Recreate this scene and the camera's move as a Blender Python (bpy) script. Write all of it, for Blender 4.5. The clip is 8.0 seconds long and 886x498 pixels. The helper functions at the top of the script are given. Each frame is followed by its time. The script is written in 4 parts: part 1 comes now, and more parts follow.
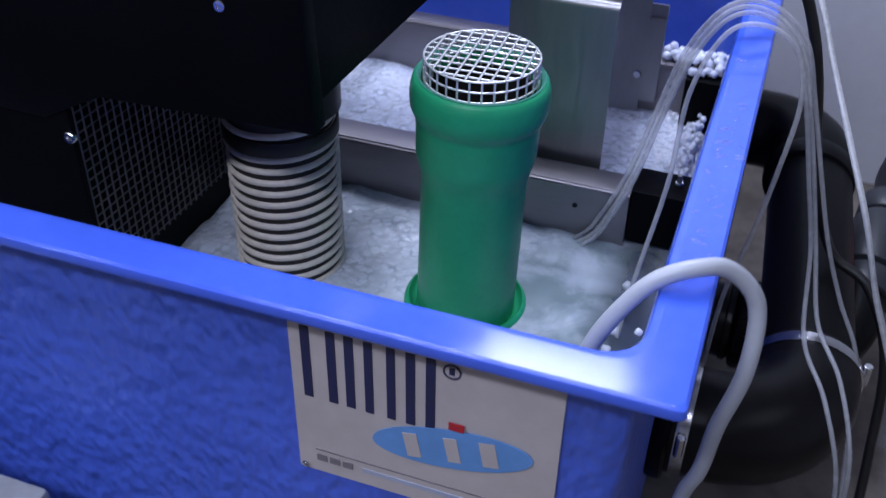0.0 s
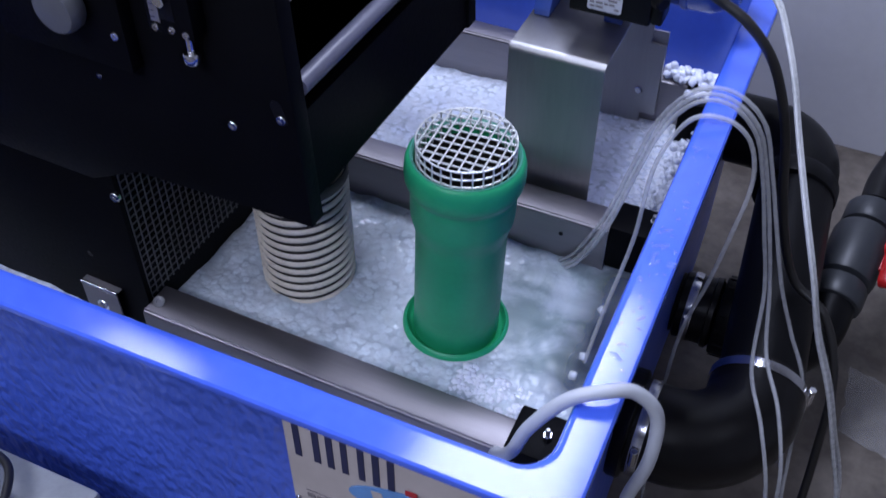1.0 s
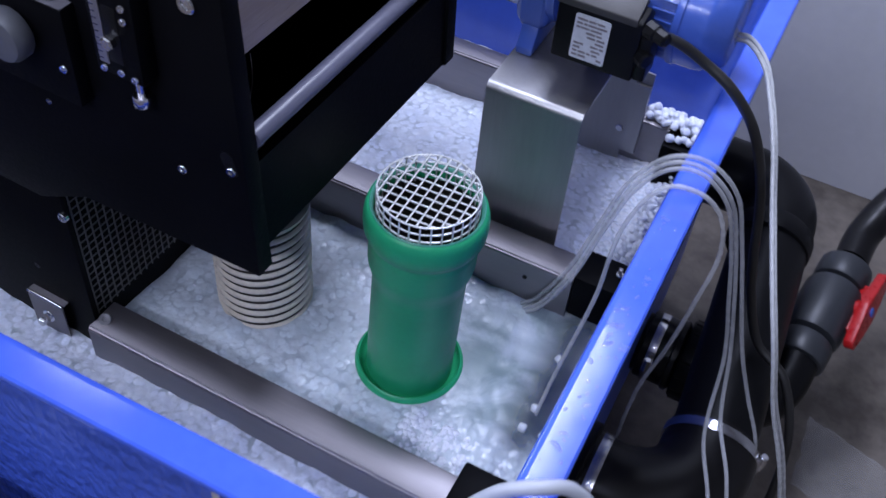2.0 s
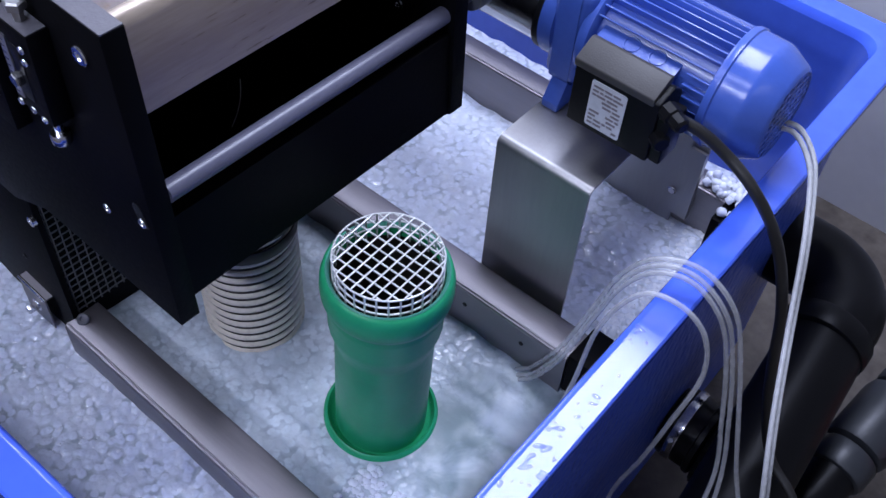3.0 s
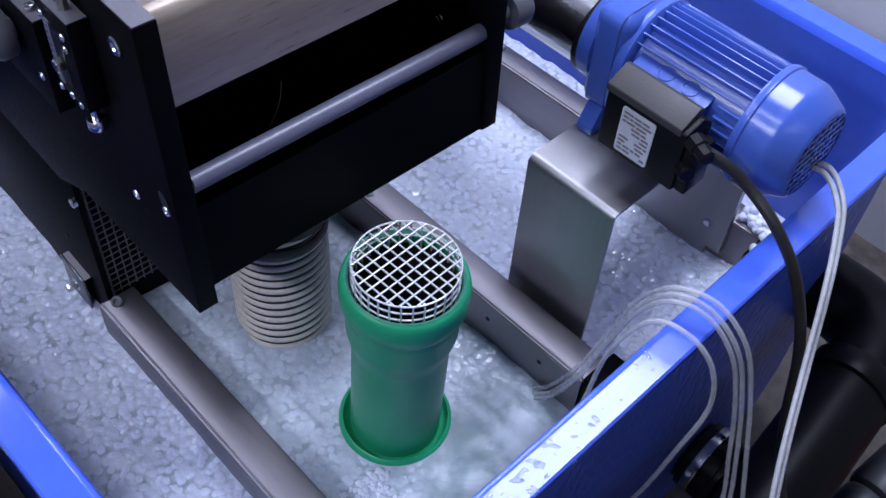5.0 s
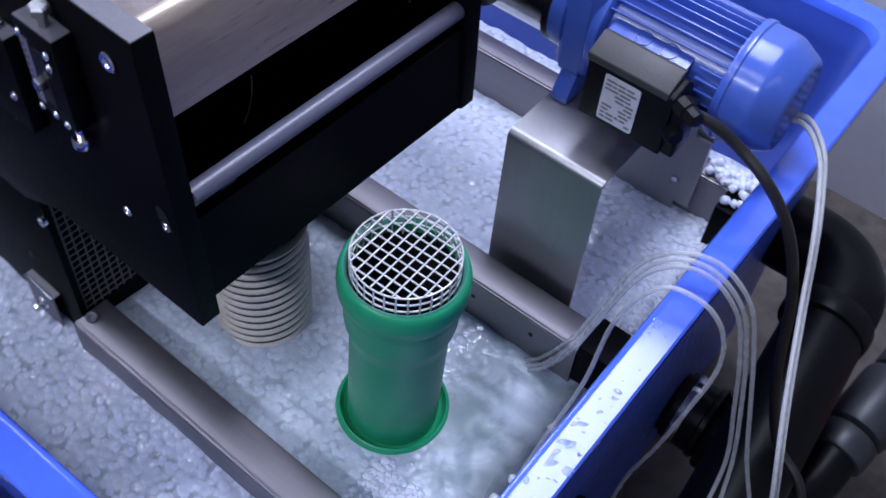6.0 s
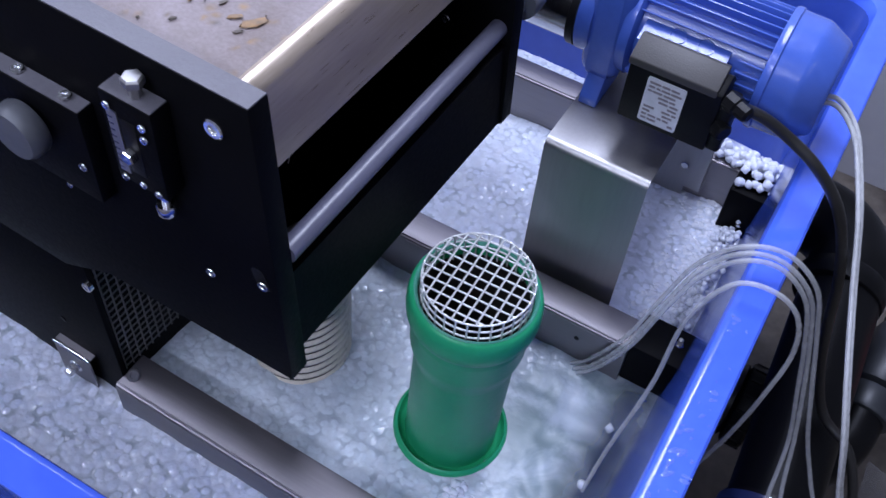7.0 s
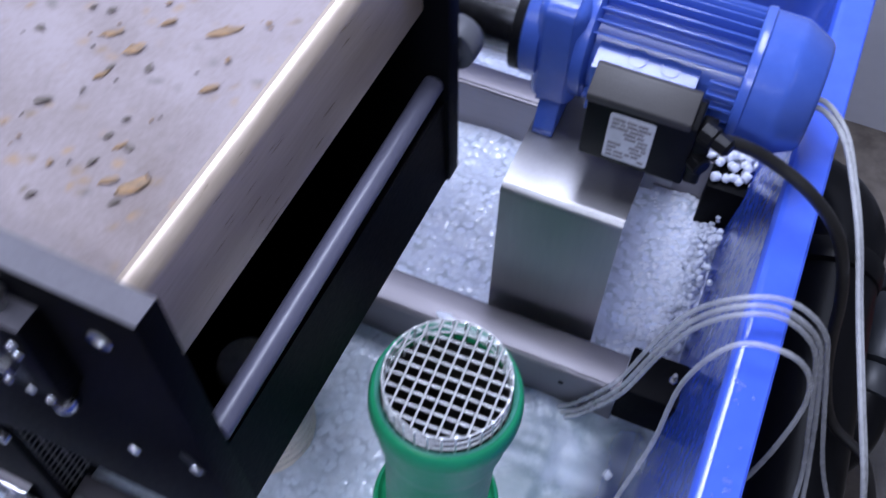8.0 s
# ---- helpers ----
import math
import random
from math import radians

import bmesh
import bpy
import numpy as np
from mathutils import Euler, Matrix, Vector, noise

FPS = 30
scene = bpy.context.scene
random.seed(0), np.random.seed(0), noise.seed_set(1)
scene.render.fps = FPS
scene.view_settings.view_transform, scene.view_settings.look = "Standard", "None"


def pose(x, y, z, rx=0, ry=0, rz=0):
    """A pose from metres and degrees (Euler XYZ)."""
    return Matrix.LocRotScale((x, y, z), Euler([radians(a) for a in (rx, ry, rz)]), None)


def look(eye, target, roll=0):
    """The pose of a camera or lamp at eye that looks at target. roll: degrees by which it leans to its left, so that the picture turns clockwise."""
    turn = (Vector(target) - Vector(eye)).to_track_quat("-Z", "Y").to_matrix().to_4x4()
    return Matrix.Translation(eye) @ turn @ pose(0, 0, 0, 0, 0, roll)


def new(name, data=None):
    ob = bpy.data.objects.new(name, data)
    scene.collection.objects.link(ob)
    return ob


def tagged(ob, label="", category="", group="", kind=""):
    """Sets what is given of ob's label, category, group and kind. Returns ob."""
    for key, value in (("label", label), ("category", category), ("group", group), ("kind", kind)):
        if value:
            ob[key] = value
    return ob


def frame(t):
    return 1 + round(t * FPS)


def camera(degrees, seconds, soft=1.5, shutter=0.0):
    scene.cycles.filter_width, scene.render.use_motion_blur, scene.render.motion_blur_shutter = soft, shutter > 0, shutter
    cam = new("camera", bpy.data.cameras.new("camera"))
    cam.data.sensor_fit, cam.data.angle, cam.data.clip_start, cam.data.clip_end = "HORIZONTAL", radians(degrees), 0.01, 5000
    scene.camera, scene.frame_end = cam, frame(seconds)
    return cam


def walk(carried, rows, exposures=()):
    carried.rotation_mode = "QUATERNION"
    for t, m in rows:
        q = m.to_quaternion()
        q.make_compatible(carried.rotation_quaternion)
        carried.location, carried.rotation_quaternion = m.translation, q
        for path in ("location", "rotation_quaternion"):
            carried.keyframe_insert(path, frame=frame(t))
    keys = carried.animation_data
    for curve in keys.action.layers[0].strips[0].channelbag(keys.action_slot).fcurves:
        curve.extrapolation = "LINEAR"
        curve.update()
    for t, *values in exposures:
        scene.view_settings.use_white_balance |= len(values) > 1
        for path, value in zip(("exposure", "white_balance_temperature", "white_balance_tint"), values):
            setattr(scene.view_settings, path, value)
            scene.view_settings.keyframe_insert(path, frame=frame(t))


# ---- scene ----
cam = camera(47.3, 8.0, shutter=0.5)
PATH = [
    (0, (0.026, 0.036, 1.174), (-0.501, 1.549, -0.024), 1.2),
    (0.5, (0.063, 0.066, 1.339), (-0.486, 1.393, -0.053), -0.6),
    (1, (0.092, 0.079, 1.436), (-0.478, 1.373, 0.021), 0.5),
    (1.5, (0.072, 0.099, 1.481), (-0.428, 1.402, 0.049), 4.1),
    (1.7, (0.07, 0.117, 1.477), (-0.41, 1.416, 0.034), 5.5),
    (2.8, (0.163, 0.374, 1.505), (-0.563, 1.441, -0.023), 5.3),
    (3, (0.179, 0.4, 1.508), (-0.58, 1.432, -0.027), 4.7),
    (3.5, (0.208, 0.427, 1.507), (-0.596, 1.407, -0.04), 5.0),
    (4, (0.225, 0.425, 1.513), (-0.604, 1.385, -0.034), 5.2),
    (4.5, (0.232, 0.421, 1.519), (-0.63, 1.381, -0.009), 5.1),
    (4.7, (0.228, 0.42, 1.521), (-0.646, 1.387, 0.004), 5.0),
    (5.8, (0.173, 0.398, 1.515), (-0.601, 1.393, -0.038), 5.8),
    (6, (0.139, 0.384, 1.519), (-0.56, 1.421, -0.042), 5.8),
    (6.5, (0.041, 0.343, 1.524), (-0.554, 1.439, -0.04), 6.0),
    (7, (-0.011, 0.328, 1.525), (-0.547, 1.445, -0.045), 5.9),
    (7.5, (-0.062, 0.388, 1.521), (-0.548, 1.446, -0.105), 3.6),
    (8, (-0.094, 0.512, 1.517), (-0.504, 1.539, -0.149), 1.6),
]
walk(cam, [(t, look(eye, target, roll)) for t, eye, target, roll in PATH])

# ---- light: two hung fluorescent panels, and added fill panels under the ceiling ----
FLOOR, CEIL = 0.03, 2.35
world = bpy.data.worlds.new("world")
world.use_nodes = True
world.node_tree.nodes["Background"].inputs[0].default_value = (0.55, 0.62, 0.8, 1)
world.node_tree.nodes["Background"].inputs[1].default_value = 0.3
scene.world = world
LIGHT = (0.71, 0.78, 1.06)


def lamp_panel(x, y, z, length, width, watts, along):
    data = bpy.data.lights.new("lamp_panel", "AREA")
    data.shape, data.energy, data.color = "RECTANGLE", watts, LIGHT
    data.size, data.size_y = (length, width) if along == "x" else (width, length)
    ob = new("lamp_panel", data)
    ob.location = (x, y, z)


# x, y, height, the way it runs, length, width, watts
# the last four are unseen fill lamps, added to brighten front and sides
FITTINGS = [(-0.29, 1.46, 1.95, "y", 0.72, 0.34, 20.0), (-1.16, 1.46, 1.95, "y", 0.80, 0.24, 11.0), (-0.45, -0.75, CEIL - 0.1, "x", 1.2, 0.16, 32.0), (-0.50, 0.20, CEIL - 0.1, "x", 1.0, 0.16, 8.0),
            (-1.6, 0.1, CEIL - 0.1, "y", 1.2, 0.12, 22.0), (1.25, 0.4, CEIL - 0.1, "y", 1.2, 0.12, 2.5)]
for fx, fy, fz, along, length, width, watts in FITTINGS:
    lamp_panel(fx, fy, fz - 0.005, length, width, watts, along)


# ---- materials ----
def ramp(nt, stops):
    n = nt.nodes.new("ShaderNodeValToRGB")
    e = n.color_ramp.elements
    while len(e) < len(stops):
        e.new(0.5)
    for el, (p, c) in zip(e, stops):
        el.position, el.color = p, (*c, 1)
    return n


def noise_node(nt, co, scale, detail=4.0, rough=0.55):
    n = nt.nodes.new("ShaderNodeTexNoise")
    n.inputs["Scale"].default_value, n.inputs["Detail"].default_value, n.inputs["Roughness"].default_value = scale, detail, rough
    nt.links.new(co, n.inputs["Vector"])
    return n


def material(name, base, rough=0.5, metal=0.0, dark=None, big=6.0, fine=90.0, bump=0.15, bump_scale=None, stretch=(1, 1, 1),
             rough_var=0.12, spread=(0.35, 0.7), coat=0.0, transmission=0.0, distance=0.002, alpha=1.0, spec=0.5):
    """A surface with variation at two scales: broad stains between two colours, fine grain in gloss and relief."""
    m = bpy.data.materials.new(name)
    m.use_nodes = True
    nt = m.node_tree
    p = nt.nodes["Principled BSDF"]
    tc = nt.nodes.new("ShaderNodeTexCoord")
    mp = nt.nodes.new("ShaderNodeMapping")
    mp.inputs["Scale"].default_value = stretch
    nt.links.new(tc.outputs["Object"], mp.inputs["Vector"])
    co = mp.outputs["Vector"]
    dark = dark or tuple(c * 0.72 for c in base)
    nb, nf = noise_node(nt, co, big, 5), noise_node(nt, co, fine, 3)
    mix = nt.nodes.new("ShaderNodeMath")
    mix.operation = "MULTIPLY_ADD"
    nt.links.new(nf.outputs["Fac"], mix.inputs[0])
    mix.inputs[1].default_value = 0.35
    nt.links.new(nb.outputs["Fac"], mix.inputs[2])
    sub = nt.nodes.new("ShaderNodeMath")
    sub.operation = "SUBTRACT"
    nt.links.new(mix.outputs[0], sub.inputs[0])
    sub.inputs[1].default_value = 0.175
    r = ramp(nt, [(spread[0], dark), (spread[1], base)])
    nt.links.new(sub.outputs[0], r.inputs["Fac"])
    nt.links.new(r.outputs["Color"], p.inputs["Base Color"])
    rr = nt.nodes.new("ShaderNodeMapRange")
    rr.inputs["To Min"].default_value, rr.inputs["To Max"].default_value = max(0.02, rough - rough_var), min(1, rough + rough_var)
    nt.links.new(nf.outputs["Fac"], rr.inputs["Value"])
    nt.links.new(rr.outputs["Result"], p.inputs["Roughness"])
    p.inputs["Metallic"].default_value = metal
    p.inputs["Specular IOR Level"].default_value = spec
    p.inputs["Coat Weight"].default_value = coat
    p.inputs["Transmission Weight"].default_value = transmission
    p.inputs["Alpha"].default_value = alpha
    if bump:
        b = nt.nodes.new("ShaderNodeBump")
        b.inputs["Strength"].default_value, b.inputs["Distance"].default_value = bump, distance
        src = nf if bump_scale is None else noise_node(nt, co, bump_scale, 1.2)
        nt.links.new(src.outputs["Fac"], b.inputs["Height"])
        nt.links.new(b.outputs["Normal"], p.inputs["Normal"])
    return m


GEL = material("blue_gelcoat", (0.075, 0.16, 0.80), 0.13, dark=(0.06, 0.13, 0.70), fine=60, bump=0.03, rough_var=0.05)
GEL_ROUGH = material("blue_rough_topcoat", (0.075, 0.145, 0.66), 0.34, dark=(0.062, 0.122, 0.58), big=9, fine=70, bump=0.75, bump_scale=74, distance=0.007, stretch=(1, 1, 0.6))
# the same gelcoat, darkened for the shade inside the tank
GEL_SHADE = material("shaded_blue_gelcoat", (0.048, 0.104, 0.50), 0.20, dark=(0.038, 0.082, 0.41), fine=60, bump=0.15)
MOTOR_BLUE = material("blue_enamel", (0.056, 0.118, 0.46), 0.23, coat=0.1, dark=(0.05, 0.10, 0.39), fine=140, bump=0.12, rough_var=0.08)
GREEN = material("green_pipe_plastic", (0.024, 0.395, 0.166), 0.38, dark=(0.018, 0.32, 0.134), big=12, fine=160, bump=0.08, spec=0.35)
GREEN_LIP = material("pale_green_seal", (0.10, 0.42, 0.30), 0.45, fine=160, bump=0.1)
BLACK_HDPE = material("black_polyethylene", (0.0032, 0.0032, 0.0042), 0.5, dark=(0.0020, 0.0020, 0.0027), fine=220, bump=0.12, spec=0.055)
# lighter copy of the black plastic: light reflected on top faces, painted in
SHEEN_HDPE = material("black_polyethylene_sheen", (0.125, 0.12, 0.135), 0.40, dark=(0.085, 0.08, 0.092), fine=260, bump=0.2)
BLACK_RUBBER = material("black_rubber", (0.007, 0.0065, 0.007), 0.34, dark=(0.0045, 0.004, 0.0045), big=10, fine=120, bump=0.1, spec=0.28)
LID_GREY = material("dark_grey_lid_plastic", (0.05, 0.046, 0.044), 0.5, fine=500, bump=0.15)
BLACK_PLASTIC = material("black_plastic", (0.006, 0.006, 0.007), 0.38, fine=400, bump=0.12, spec=0.15)
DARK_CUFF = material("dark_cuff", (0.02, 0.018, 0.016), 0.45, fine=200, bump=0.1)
STEEL = material("brushed_stainless", (0.30, 0.28, 0.295), 0.48, 1.0, dark=(0.225, 0.21, 0.222), big=7, fine=380, bump=0.12, stretch=(0.08, 1, 1), distance=0.0006)
STEEL_Z = material("rolled_stainless", (0.40, 0.39, 0.39), 0.40, 0.92, dark=(0.32, 0.315, 0.315), big=6, fine=260, bump=0.08, stretch=(1, 1, 0.10), distance=0.0006)
STEEL_Y = material("dull_stainless", (0.55, 0.46, 0.37), 0.32, 0.30, dark=(0.38, 0.30, 0.225), big=9, fine=300, bump=0.1, stretch=(1, 0.1, 1), distance=0.0006)
CHROME = material("bright_zinc", (0.80, 0.80, 0.82), 0.18, 1.0, fine=300, bump=0.05)
WIRE = material("galvanised_wire", (0.86, 0.87, 0.86), 0.36, 0.5, dark=(0.70, 0.71, 0.70), fine=300, bump=0.1)
WIRE_DARK = material("dull_wire", (0.23, 0.22, 0.22), 0.45, 0.9, fine=300, bump=0.1)
TUBE_GREY = material("grey_plastic_tube", (0.13, 0.13, 0.18), 0.36, dark=(0.10, 0.10, 0.14), fine=200, bump=0.06)
HOSE_CREAM = material("cream_hose_coil", (0.80, 0.73, 0.61), 0.30, dark=(0.64, 0.575, 0.47), fine=140, bump=0.06)
HOSE_GAP = material("smoky_hose_wall", (0.028, 0.023, 0.018), 0.55, dark=(0.018, 0.015, 0.012), fine=140, bump=0.06)
AIR = material("milky_air_tube", (0.72, 0.73, 0.75), 0.26, fine=120, bump=0.03, alpha=0.42)
AIR_WHITE = material("white_air_tube", (0.64, 0.65, 0.66), 0.28, fine=120, bump=0.03)
GREY_HOSE = material("pale_grey_hose", (0.50, 0.52, 0.56), 0.36, dark=(0.43, 0.45, 0.49), fine=120, bump=0.06)
CABLE = material("black_cable_sheath", (0.017, 0.016, 0.015), 0.42, fine=160, bump=0.08)
PVC_GREY = material("dark_grey_pvc", (0.038, 0.041, 0.047), 0.42, dark=(0.028, 0.031, 0.036), fine=160, bump=0.06)
KNOB_GREY = material("grey_knob_plastic", (0.09, 0.093, 0.105), 0.42, fine=120, bump=0.1)
RED = material("red_handle_plastic", (0.55, 0.012, 0.014), 0.3, fine=120, bump=0.05)
BLUE_DOT = material("blue_cap", (0.05, 0.14, 0.6), 0.35, fine=120, bump=0)
WHITE_LABEL = material("white_label", (0.70, 0.71, 0.74), 0.4, fine=120, bump=0.03)
STICKER = material("ivory_sign_board", (0.56, 0.50, 0.475), 0.42, dark=(0.47, 0.415, 0.39), fine=60, bump=0.04)
INK = material("navy_ink", (0.018, 0.022, 0.085), 0.45, fine=60, bump=0)
INK_GREY = material("grey_ink", (0.25, 0.22, 0.23), 0.5, fine=60, bump=0)
SKY = material("light_blue_ink", (0.15, 0.36, 0.74), 0.45, fine=60, bump=0)
PALE_SKY = material("pale_blue_ink", (0.46, 0.50, 0.62), 0.45, fine=60, bump=0)
RED_INK = material("red_ink", (0.5, 0.02, 0.03), 0.45, fine=60, bump=0)
MEDIA = material("white_media_plastic", (0.81, 0.835, 0.91), 0.15, dark=(0.75, 0.78, 0.86), big=30, fine=200, bump=0.06)
MEDIA.node_tree.nodes["Principled BSDF"].inputs["Subsurface Weight"].default_value = 0.2
MEDIA.node_tree.nodes["Principled BSDF"].inputs["Subsurface Scale"].default_value = 0.002
MEDIA.node_tree.nodes["Principled BSDF"].inputs["Subsurface Radius"].default_value = (0.9, 0.95, 1.0)
DEBRIS = material("brown_debris", (0.34, 0.20, 0.09), 0.6, dark=(0.18, 0.12, 0.07), big=60, fine=200, bump=0.3)
DEBRIS_DARK = material("dark_debris", (0.13, 0.105, 0.085), 0.6, big=60, fine=200, bump=0.3)
CONCRETE = material("worn_concrete_floor", (0.215, 0.185, 0.155), 0.5, dark=(0.078, 0.064, 0.052), big=5, fine=45, bump=0.35, spread=(0.35, 0.66), rough_var=0.25)
WALL = material("painted_wall", (0.56, 0.56, 0.58), 0.6, dark=(0.49, 0.49, 0.51), big=2, fine=40, bump=0.15)
CEILING = material("white_ceiling", (0.75, 0.75, 0.75), 0.7, big=2, fine=40, bump=0.1)
BOARD = material("grey_box_lid", (0.33, 0.34, 0.34), 0.5, big=12, fine=120, bump=0.2)


def belt_material():
    """Fine filter cloth, stained, with dirt specks."""
    m = material("filter_cloth", (0.265, 0.225, 0.228), 0.55, dark=(0.155, 0.12, 0.105), big=9, fine=300, bump=0.2, spread=(0.3, 0.62))
    nt = m.node_tree
    p = nt.nodes["Principled BSDF"]
    src = p.inputs["Base Color"].links[0].from_socket
    tc = next(n for n in nt.nodes if n.type == "TEX_COORD")
    v = nt.nodes.new("ShaderNodeTexVoronoi")
    v.voronoi_dimensions = "2D"
    v.inputs["Scale"].default_value = 48
    warp = nt.nodes.new("ShaderNodeVectorMath")
    warp.operation = "MULTIPLY_ADD"
    nt.links.new(noise_node(nt, tc.outputs["Object"], 45, 3).outputs["Color"], warp.inputs[0])
    warp.inputs[1].default_value = (0.022, 0.012, 0)
    nt.links.new(tc.outputs["Object"], warp.inputs[2])
    nt.links.new(warp.outputs[0], v.inputs["Vector"])
    spots = ramp(nt, [(0.04, (1, 1, 1)), (0.26, (0, 0, 0))])
    nt.links.new(v.outputs["Distance"], spots.inputs["Fac"])
    n = noise_node(nt, tc.outputs["Object"], 14, 2)
    gate = ramp(nt, [(0.40, (0, 0, 0)), (0.58, (0.9, 0.9, 0.9))])
    nt.links.new(n.outputs["Fac"], gate.inputs["Fac"])
    mul = nt.nodes.new("ShaderNodeMath")
    mul.operation = "MULTIPLY"
    nt.links.new(spots.outputs["Color"], mul.inputs[0])
    nt.links.new(gate.outputs["Color"], mul.inputs[1])
    mx = nt.nodes.new("ShaderNodeMix")
    mx.data_type = "RGBA"
    nt.links.new(mul.outputs[0], mx.inputs[0])
    nt.links.new(src, mx.inputs[6])
    tint = ramp(nt, [(0.40, (0.09, 0.075, 0.065)), (0.60, (0.27, 0.17, 0.085))])
    nt.links.new(noise_node(nt, tc.outputs["Object"], 31, 1).outputs["Fac"], tint.inputs["Fac"])
    nt.links.new(tint.outputs["Color"], mx.inputs[7])
    nt.links.new(mx.outputs[2], p.inputs["Base Color"])
    return m


def water_material():
    """Milky water with pale media packed just under the surface: soft lumps with small dark gaps, greyer where air stirs it beside the standpipe."""
    m = bpy.data.materials.new("milky_water")
    m.use_nodes = True
    nt = m.node_tree
    p = nt.nodes["Principled BSDF"]
    co = nt.nodes.new("ShaderNodeNewGeometry").outputs["Position"]

    def remap(src, a, b, lo, hi, smooth=False):
        n = nt.nodes.new("ShaderNodeMapRange")
        n.interpolation_type = "SMOOTHSTEP" if smooth else "LINEAR"
        for key, v in (("From Min", a), ("From Max", b), ("To Min", lo), ("To Max", hi)):
            n.inputs[key].default_value = v
        nt.links.new(src, n.inputs["Value"])
        return n.outputs["Result"]

    def sums(op, a, b):
        n = nt.nodes.new("ShaderNodeMath")
        n.operation = op
        for k, v in enumerate((a, b)):
            if isinstance(v, float):
                n.inputs[k].default_value = v
            else:
                nt.links.new(v, n.inputs[k])
        return n.outputs[0]

    def blend(fac, a, b):
        n = nt.nodes.new("ShaderNodeMix")
        n.data_type = "RGBA"
        nt.links.new(fac, n.inputs[0])
        for k, v in ((6, a), (7, b)):
            if isinstance(v, tuple):
                n.inputs[k].default_value = (*v, 1)
            else:
                nt.links.new(v, n.inputs[k])
        return n.outputs[2]

    # single pieces, 10 mm apart
    warp = nt.nodes.new("ShaderNodeVectorMath")
    warp.operation = "MULTIPLY_ADD"
    nt.links.new(noise_node(nt, co, 70, 2).outputs["Color"], warp.inputs[0])
    warp.inputs[1].default_value = (0.006, 0.006, 0.0)
    nt.links.new(co, warp.inputs[2])
    cell = nt.nodes.new("ShaderNodeTexVoronoi")
    cell.voronoi_dimensions = "2D"
    cell.feature = "SMOOTH_F1"
    cell.inputs["Scale"].default_value = 98
    cell.inputs["Smoothness"].default_value = 0.35
    nt.links.new(warp.outputs[0], cell.inputs["Vector"])
    lump = cell.outputs["Distance"]
    broad = noise_node(nt, co, 13, 4).outputs["Fac"]
    mid = noise_node(nt, co, 46, 3).outputs["Fac"]
    xyz = nt.nodes.new("ShaderNodeSeparateXYZ")
    nt.links.new(co, xyz.inputs[0])
    # between the rails the body colour is darker and greyer
    between_rails = sums("MULTIPLY", remap(xyz.outputs["Y"], 0.71, 0.745, 0, 1, True), remap(xyz.outputs["Y"], 1.02, 1.07, 1, 0, True))
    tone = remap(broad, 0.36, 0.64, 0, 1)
    body = blend(between_rails, blend(tone, (0.755, 0.81, 0.955), (0.84, 0.885, 1.0)), blend(tone, (0.60, 0.67, 0.73), (0.76, 0.82, 0.885)))
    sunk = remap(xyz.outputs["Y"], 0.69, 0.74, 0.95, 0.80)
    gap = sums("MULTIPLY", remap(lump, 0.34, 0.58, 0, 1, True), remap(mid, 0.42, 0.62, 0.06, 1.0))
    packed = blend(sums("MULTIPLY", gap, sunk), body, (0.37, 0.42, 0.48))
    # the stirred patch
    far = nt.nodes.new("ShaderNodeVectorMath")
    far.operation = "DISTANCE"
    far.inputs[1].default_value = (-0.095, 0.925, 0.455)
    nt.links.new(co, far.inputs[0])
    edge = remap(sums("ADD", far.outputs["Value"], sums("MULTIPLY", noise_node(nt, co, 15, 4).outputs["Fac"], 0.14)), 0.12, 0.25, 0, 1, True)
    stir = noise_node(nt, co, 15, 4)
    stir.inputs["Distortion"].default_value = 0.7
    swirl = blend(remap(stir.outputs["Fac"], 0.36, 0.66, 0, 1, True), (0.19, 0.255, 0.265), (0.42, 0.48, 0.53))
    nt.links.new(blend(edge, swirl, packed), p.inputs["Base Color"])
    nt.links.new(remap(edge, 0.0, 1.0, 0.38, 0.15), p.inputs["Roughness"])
    p.inputs["Subsurface Weight"].default_value = 0.25
    p.inputs["Subsurface Scale"].default_value = 0.004
    p.inputs["Subsurface Radius"].default_value = (0.8, 0.9, 1.0)
    # relief: lumps where packed, ripples everywhere
    hill = sums("ADD", sums("MULTIPLY", sums("MULTIPLY", sums("MULTIPLY", lump, sunk), edge), -0.95), sums("MULTIPLY", mid, remap(edge, 0.0, 1.0, 0.28, 0.40)))
    b = nt.nodes.new("ShaderNodeBump")
    b.inputs["Strength"].default_value, b.inputs["Distance"].default_value = 0.42, 0.006
    nt.links.new(hill, b.inputs["Height"])
    nt.links.new(b.outputs["Normal"], p.inputs["Normal"])
    # clear margin along the wall where the air rises; elsewhere the lumps lie under a thin film
    margin = remap(xyz.outputs["X"], -0.112, -0.066, 1.0, 0.12)
    alpha = nt.nodes.new("ShaderNodeMix")
    nt.links.new(edge, alpha.inputs[0])
    nt.links.new(margin, alpha.inputs[2])
    nt.links.new(remap(mid, 0.35, 0.65, 0.78, 0.97), alpha.inputs[3])
    nt.links.new(alpha.outputs[0], p.inputs["Alpha"])
    return m


CLOTH, WATER = belt_material(), water_material()
DROP = material("clear_water_drop", (0.25, 0.36, 0.85), 0.06, fine=60, bump=0, alpha=0.4, rough_var=0.03)
